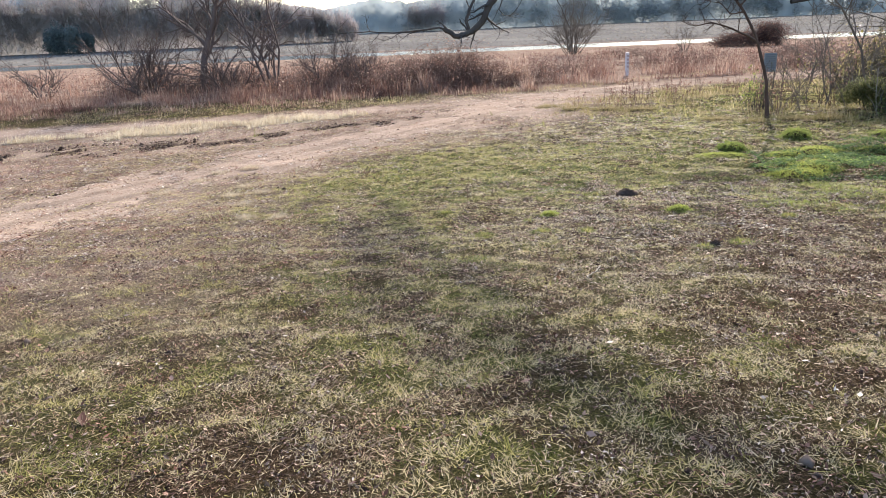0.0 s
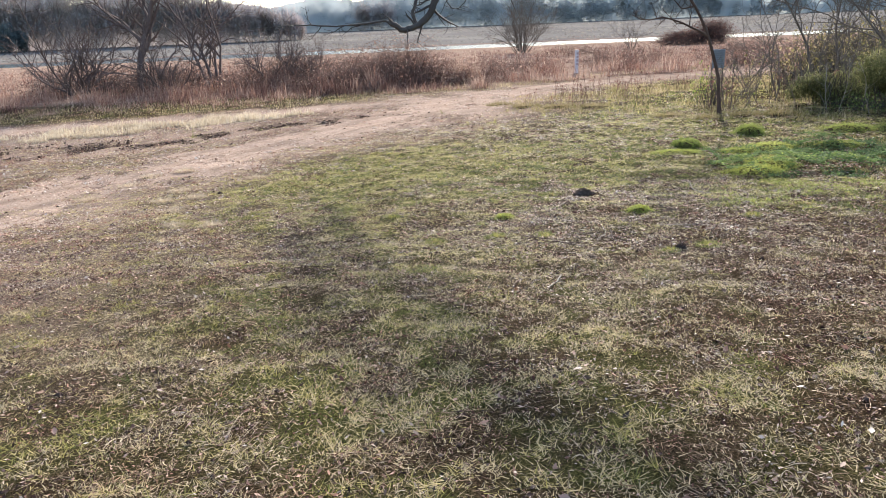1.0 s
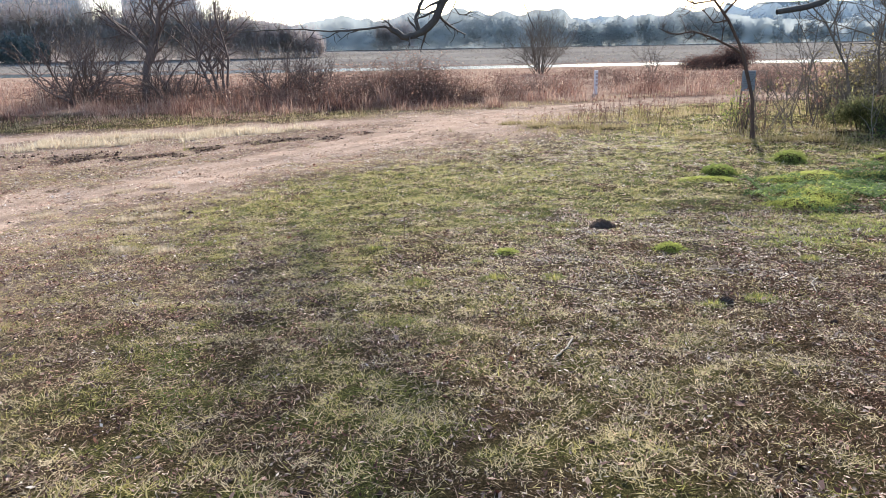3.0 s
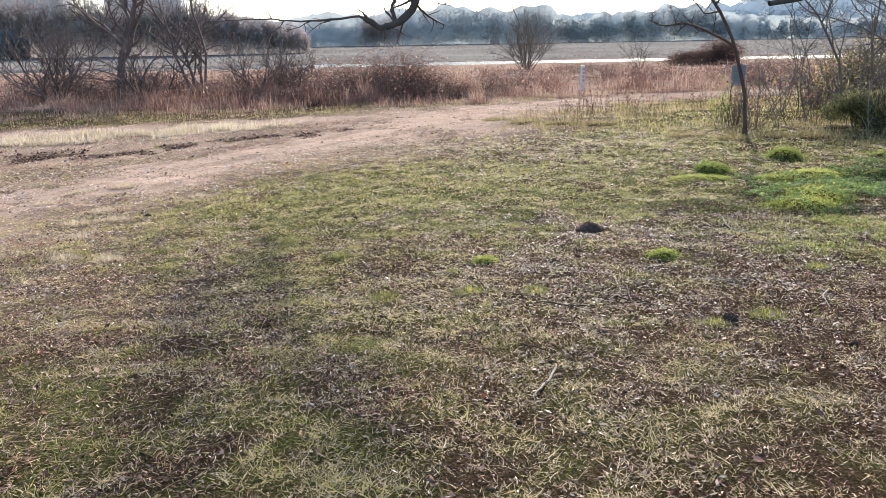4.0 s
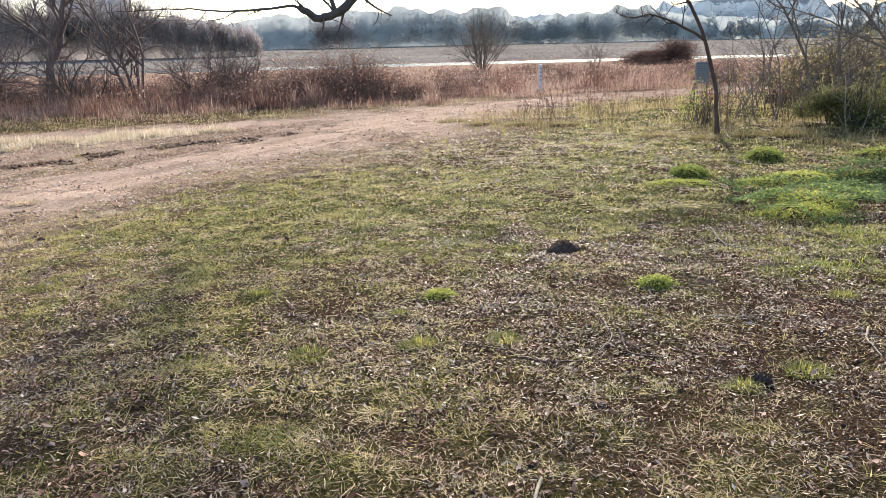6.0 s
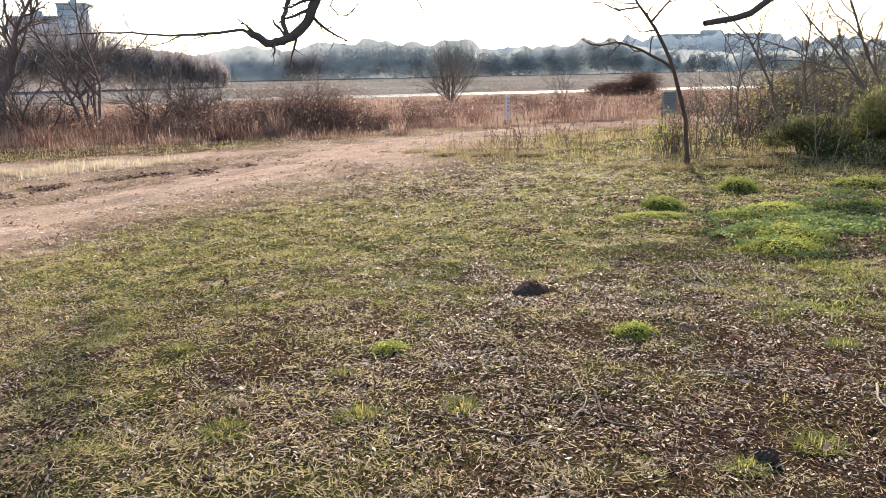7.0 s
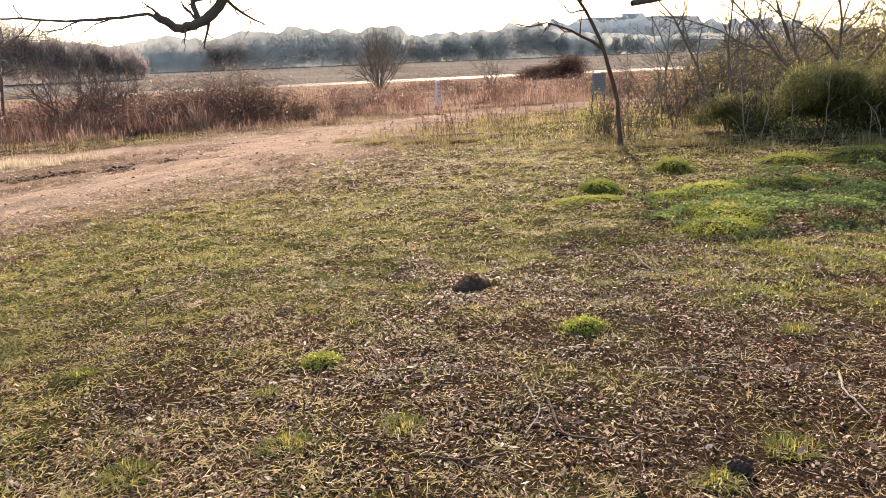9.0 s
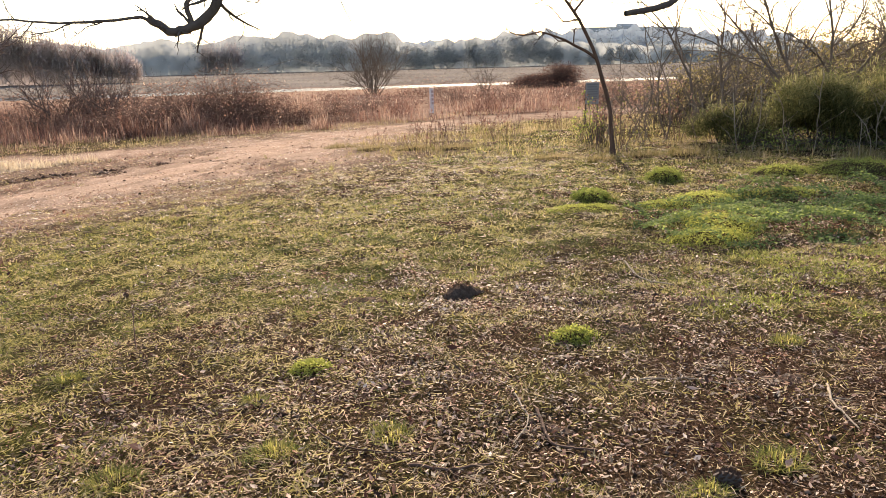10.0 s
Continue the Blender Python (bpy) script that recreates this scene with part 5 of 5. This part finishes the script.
def cushion(name, x, y, rx, ry, h, n, seed, mat, label, size=0.03, tint0=0.5, blades=False):
    """A low dome of living leaves."""
    rng = np.random.default_rng(seed)
    root = base(name, x, y, float(ground_z(x, y)), label, "plant", "green cushions in the lawn")
    part("mound", dome("mound", rx * 0.85, ry * 0.85, h * (0.35 if blades else 0.78), seed, 0.16), M_SOIL, root)
    d = rng.normal(0, 1, (n, 3))
    d /= np.linalg.norm(d, axis=1, keepdims=True)
    d[:, 2] = np.abs(d[:, 2])
    w = 1 + 0.12 * (np.sin(2 * np.arctan2(d[:, 1], d[:, 0]) + seed) + 0.6 * np.sin(5 * np.arctan2(d[:, 1], d[:, 0]) + 2 * seed))
    p = d * np.array([rx, ry, h]) * (rng.uniform(0.8, 1.08, n) * (1 + 0.16 * np.sin(11 * d[:, 0] + seed) * np.sin(9 * d[:, 1])))[:, None] * np.stack([w, w, np.ones(n)], 1)
    skirt = rng.random(n) < 0.22
    p[skirt] *= np.array([1.0, 1.0, 0.12])
    p[skirt, :2] *= rng.uniform(1.0, 1.7, (int(skirt.sum()), 1))
    # leaves lighter on top, darker at the sides: the dome's sunlight painted as tint
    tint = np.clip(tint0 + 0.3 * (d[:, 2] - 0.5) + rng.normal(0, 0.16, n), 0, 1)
    if blades:
        q = blade_arrays(p * np.array([0.95, 0.95, 0.3]), rng.uniform(0.5, 1.2, n) * size * 2.0, rng.uniform(0.003, 0.006, n), np.clip(0.5 + 0.5 * np.hypot(d[:, 0], d[:, 1]) + rng.normal(0, 0.35, n), 0.2, 1.7), np.arctan2(d[:, 1], d[:, 0]) + rng.normal(0, 1.1, n), tint)
    else:
        q = leaf_arrays(p, rng.uniform(0.6, 1.3, n) * size, rng.uniform(0, 6.283, n), rng.normal(0, 0.6, n), tint, 0.6, True)
    v, f, t = joined([q])
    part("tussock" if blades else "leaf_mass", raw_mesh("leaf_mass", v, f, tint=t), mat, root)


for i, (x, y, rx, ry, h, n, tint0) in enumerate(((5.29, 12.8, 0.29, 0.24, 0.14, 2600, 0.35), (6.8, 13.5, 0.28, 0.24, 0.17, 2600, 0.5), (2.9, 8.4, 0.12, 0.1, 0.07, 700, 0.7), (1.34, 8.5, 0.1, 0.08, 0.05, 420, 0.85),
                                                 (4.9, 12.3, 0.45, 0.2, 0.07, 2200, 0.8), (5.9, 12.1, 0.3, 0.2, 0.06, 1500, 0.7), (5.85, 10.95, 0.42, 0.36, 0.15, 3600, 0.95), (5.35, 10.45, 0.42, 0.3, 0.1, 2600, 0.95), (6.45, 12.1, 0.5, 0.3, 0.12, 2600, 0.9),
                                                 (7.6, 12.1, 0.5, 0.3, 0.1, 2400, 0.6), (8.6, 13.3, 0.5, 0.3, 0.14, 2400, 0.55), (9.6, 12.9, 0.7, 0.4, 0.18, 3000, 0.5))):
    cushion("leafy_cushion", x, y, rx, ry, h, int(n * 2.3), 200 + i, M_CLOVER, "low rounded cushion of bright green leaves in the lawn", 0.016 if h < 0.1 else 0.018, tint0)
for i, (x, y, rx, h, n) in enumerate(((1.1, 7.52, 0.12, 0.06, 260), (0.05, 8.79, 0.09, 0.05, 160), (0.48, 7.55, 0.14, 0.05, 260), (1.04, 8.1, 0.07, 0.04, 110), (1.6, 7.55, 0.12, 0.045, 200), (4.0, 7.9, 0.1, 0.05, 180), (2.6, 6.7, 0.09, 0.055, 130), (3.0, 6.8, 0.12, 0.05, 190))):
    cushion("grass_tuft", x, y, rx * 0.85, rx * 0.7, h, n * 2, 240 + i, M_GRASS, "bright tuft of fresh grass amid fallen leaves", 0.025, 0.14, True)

for i, (x, y, rx) in enumerate(((-4.44, 13.9, 0.22), (-3.9, 14.2, 0.2), (-4.55, 13.1, 0.22), (-3.4, 12.2, 0.2), (-3.5, 11.5, 0.16), (-3.0, 11.6, 0.15), (-2.7, 9.45, 0.14), (-3.05, 10.65, 0.16), (-2.2, 9.25, 0.12), (-4.9, 12.2, 0.2), (-2.3, 12.9, 0.16))):
    cushion("dead_tuft", x, y, rx, rx * 0.8, 0.05, 420, 400 + i, M_DEAD, "flattened pale tuft of dead grass beside the track", 0.045, 0.4, True)
for i, (x, y, rx, h) in enumerate(((3.9, 20.7, 0.5, 0.14), (4.7, 20.0, 0.5, 0.14), (5.5, 19.3, 0.45, 0.12), (6.35, 16.2, 0.42, 0.14), (6.9, 15.5, 0.3, 0.1), (7.7, 15.5, 0.35, 0.12), (8.4, 15.3, 0.4, 0.12), (3.3, 21.8, 0.4, 0.12))):
    cushion("grass_hummock", x, y, rx, rx * 0.7, h, 900, 420 + i, M_VERGE, "rough green grass hummock at the lawn's edge", 0.07, 0.48, True)

# the creeping green patch round the cushions
x, y = scatter(90000, 4.6, 10.5, 9.2, 13.6, lambda x, y: np.clip(patch(x, y, 7.4, 11.2, 2.2, 1.5, 0.9, 57) + 0.6 * patch(x, y, 5.7, 10.9, 0.8, 1.0, 0.6, 58), 0, 1) * (0.1 + 0.9 * step(0.35, 0.6, vnoise(x, y, 0.3, 66, 3))))
m = len(x)
stuff("creeping_clover", [leaf_arrays(np.stack([x, y, ground_z(x, y) + RNG.uniform(0.005, 0.05, m) + 0.16 * step(0.4, 0.75, vnoise(x, y, 0.55, 59, 2))], 1), RNG.uniform(0.02, 0.045, m), RNG.uniform(0, 6.283, m), RNG.normal(0, 0.5, m), np.clip(0.22 + 0.35 * step(0.4, 0.75, vnoise(x, y, 0.55, 59, 2)) + 0.4 * (vnoise(x, y, 0.5, 60) - 0.5) - 0.12 * step(6.8, 8.0, x) + RNG.normal(0, 0.15, m), 0, 1), 0.65, True)],
      M_CREEPER, "dense creeping green plants carpeting the lawn", "plants")

x, y = scatter(60000, 4.0, 8.5, 7.4, 10.4, lambda x, y: np.clip(patch(x, y, 5.9, 8.9, 1.7, 0.9, 1.3, 62) * (0.04 + 0.96 * step(0.46, 0.62, vnoise(x, y, 0.24, 64, 3))), 0, 1))
m = len(x)
stuff("fresh_grass", [blade_arrays(np.stack([x, y, ground_z(x, y) - 0.004], 1), RNG.uniform(0.035, 0.085, m), RNG.uniform(0.005, 0.01, m), RNG.uniform(0.5, 1.6, m), RNG.uniform(0, 6.283, m), np.clip(0.78 + RNG.normal(0, 0.25, m), 0, 1), False)],
      M_CLOVER, "patch of bright yellow green young grass in the lawn", "grass")

m_clod = soil("dug_soil", [(0.3, (0.02, 0.015, 0.013)), (0.5, (0.07, 0.05, 0.04)), (0.7, (0.17, 0.125, 0.1))], (0.045, 0.034, 0.028))
for i, (x, y, rx, ry, h) in enumerate(((2.24, 7.42, 0.16, 0.13, 0.02), (2.5, 7.26, 0.14, 0.1, 0.018), (3.35, 8.49, 0.24, 0.13, 0.02), (4.31, 7.86, 0.22, 0.13, 0.02), (2.56, 9.62, 0.13, 0.11, 0.11), (2.7, 9.68, 0.06, 0.06, 0.05), (1.85, 9.8, 0.16, 0.12, 0.03), (4.1, 8.75, 0.3, 0.16, 0.03), (3.7, 7.9, 0.35, 0.14, 0.025), (3.62, 7.45, 0.25, 0.12, 0.025))):
    heap = thing("soil_mound", dome("soil_mound", rx, ry, h, 260 + i, 0.22, 9, 28), m_clod, "small heap of dark dug soil on the lawn" if h > 0.05 else "low patch of bare dark soil in the lawn", "soil", "soil heaps")
    heap.location = (x, y, float(ground_z(x, y)))


def stick(points, r, mat, label, seed):
    rng = np.random.default_rng(seed)
    pts = np.array([(x, y, float(ground_z(x, y)) + r + 0.006) for x, y in points])
    q = bend(pts, 12, r * 0.35, rng)
    O = q[0].copy()
    root = base("stick", *O, label, "stick", "sticks on the lawn")
    part("shaft", tube_mesh("shaft", [(q - O, np.linspace(r, r * 0.55, 12) * rng.uniform(0.9, 1.15, 12))], 6), mat, root)
    k = q[5] - O
    part("spur", tube_mesh("spur", [(bend([k, k + (0.03, -0.02, 0.015), k + (0.06, -0.06, 0.012)], 4), np.linspace(r * 0.5, r * 0.25, 4))], 4), mat, root)


for i, (pts, r, mat, label) in enumerate((
        ([(2.25, 7.71), (2.22, 7.46), (2.09, 7.31)], 0.006, M_STICK, "pale curved dry twig on bare soil"),
        ([(2.29, 7.53), (2.25, 7.27), (2.38, 7.11)], 0.009, M_BARK_BROWN, "dark crooked fallen branch on the lawn"),
        ([(4.18, 10.02), (4.06, 9.54), (4.13, 9.21)], 0.008, M_STICK, "long pale fallen twig among grass"),
        ([(3.76, 7.36), (3.57, 7.12), (3.49, 6.91)], 0.007, M_STICK, "pale bent dry twig on fallen leaves"),
        ([(1.27, 7.78), (1.33, 7.57), (1.45, 7.43), (1.75, 7.31)], 0.0045, M_BARK_BROWN, "long thin dark twig on fallen leaves"),
        ([(1.42, 6.03), (1.33, 5.85), (1.22, 5.65)], 0.008, M_STICK, "straight bleached stick on the lawn"),
        ([(1.62, 7.25), (1.75, 7.18), (1.95, 7.17)], 0.008, M_BARK_BROWN, "short dark fallen branch on leaves"),
        ([(2.9, 7.75), (3.2, 7.6), (3.3, 7.5)], 0.005, M_STICK, "thin dry twig lying on the lawn"))):
    stick(pts, r, mat, label, 280 + i)
O = (0.34, 9.2, float(ground_z(0.34, 9.2)))
stalk = base("dry_stalk", *O, "single upright dry brown stalk in the lawn", "stalk")
part("stem", tube_mesh("stem", [(bend([(0, 0, -0.01), (0.004, 0, 0.1), (0.01, 0.004, 0.21)], 6), np.linspace(0.005, 0.003, 6))], 5), M_BARK_RED, stalk)
part("seed_head", tube_mesh("seed_head", [(np.array([(0.01, 0.004, 0.2), (0.012, 0.005, 0.225), (0.013, 0.005, 0.25)]), np.array([0.003, 0.007, 0.002]))], 5), M_BARK_RED, stalk)


# a fallen cone on the leaves
O = np.array([2.72, 6.75, float(ground_z(2.72, 6.75)) + 0.03])
cone = base("pine_cone", *O, "dark brown fallen cone lying among leaves", "cone")
lie = np.array([0.8, -0.55, 0.05])
lie /= np.linalg.norm(lie)
core = tube_mesh("core", [(np.linspace(-0.05, 0.05, 7)[:, None] * lie, np.array([0.006, 0.02, 0.027, 0.027, 0.022, 0.014, 0.004]))], 8)
part("core", core, M_BARK_DARK, cone)
scale_mesh = raw_mesh("scale", np.array([(-0.009, 0, 0), (0.009, 0, 0), (0.011, 0.004, 0.014), (0, 0.008, 0.021), (-0.011, 0.004, 0.014), (0, -0.004, 0.011)]), [np.array([(0, 1, 5), (1, 2, 5), (2, 3, 5), (3, 4, 5), (4, 0, 5)])], False)
scale_mesh.materials.append(M_BARK_BROWN)
turn = Vector(lie).to_track_quat("Z", "Y").to_matrix()
for i in range(40):
    along_c, a = -0.042 + 0.0021 * i, 2.399 * i
    r = 0.021 * math.sin(math.pi * (0.12 + 0.8 * i / 40))
    o = new("scale", scale_mesh)
    o.parent = cone
    out_way = turn @ Vector((math.cos(a), math.sin(a), 0))
    z_way = (out_way * 0.85 + Vector(lie) * 0.5).normalized()
    o.matrix_local = Matrix.Translation(Vector(lie) * along_c + out_way * r) @ z_way.to_track_quat("Z", "Y").to_matrix().to_4x4()
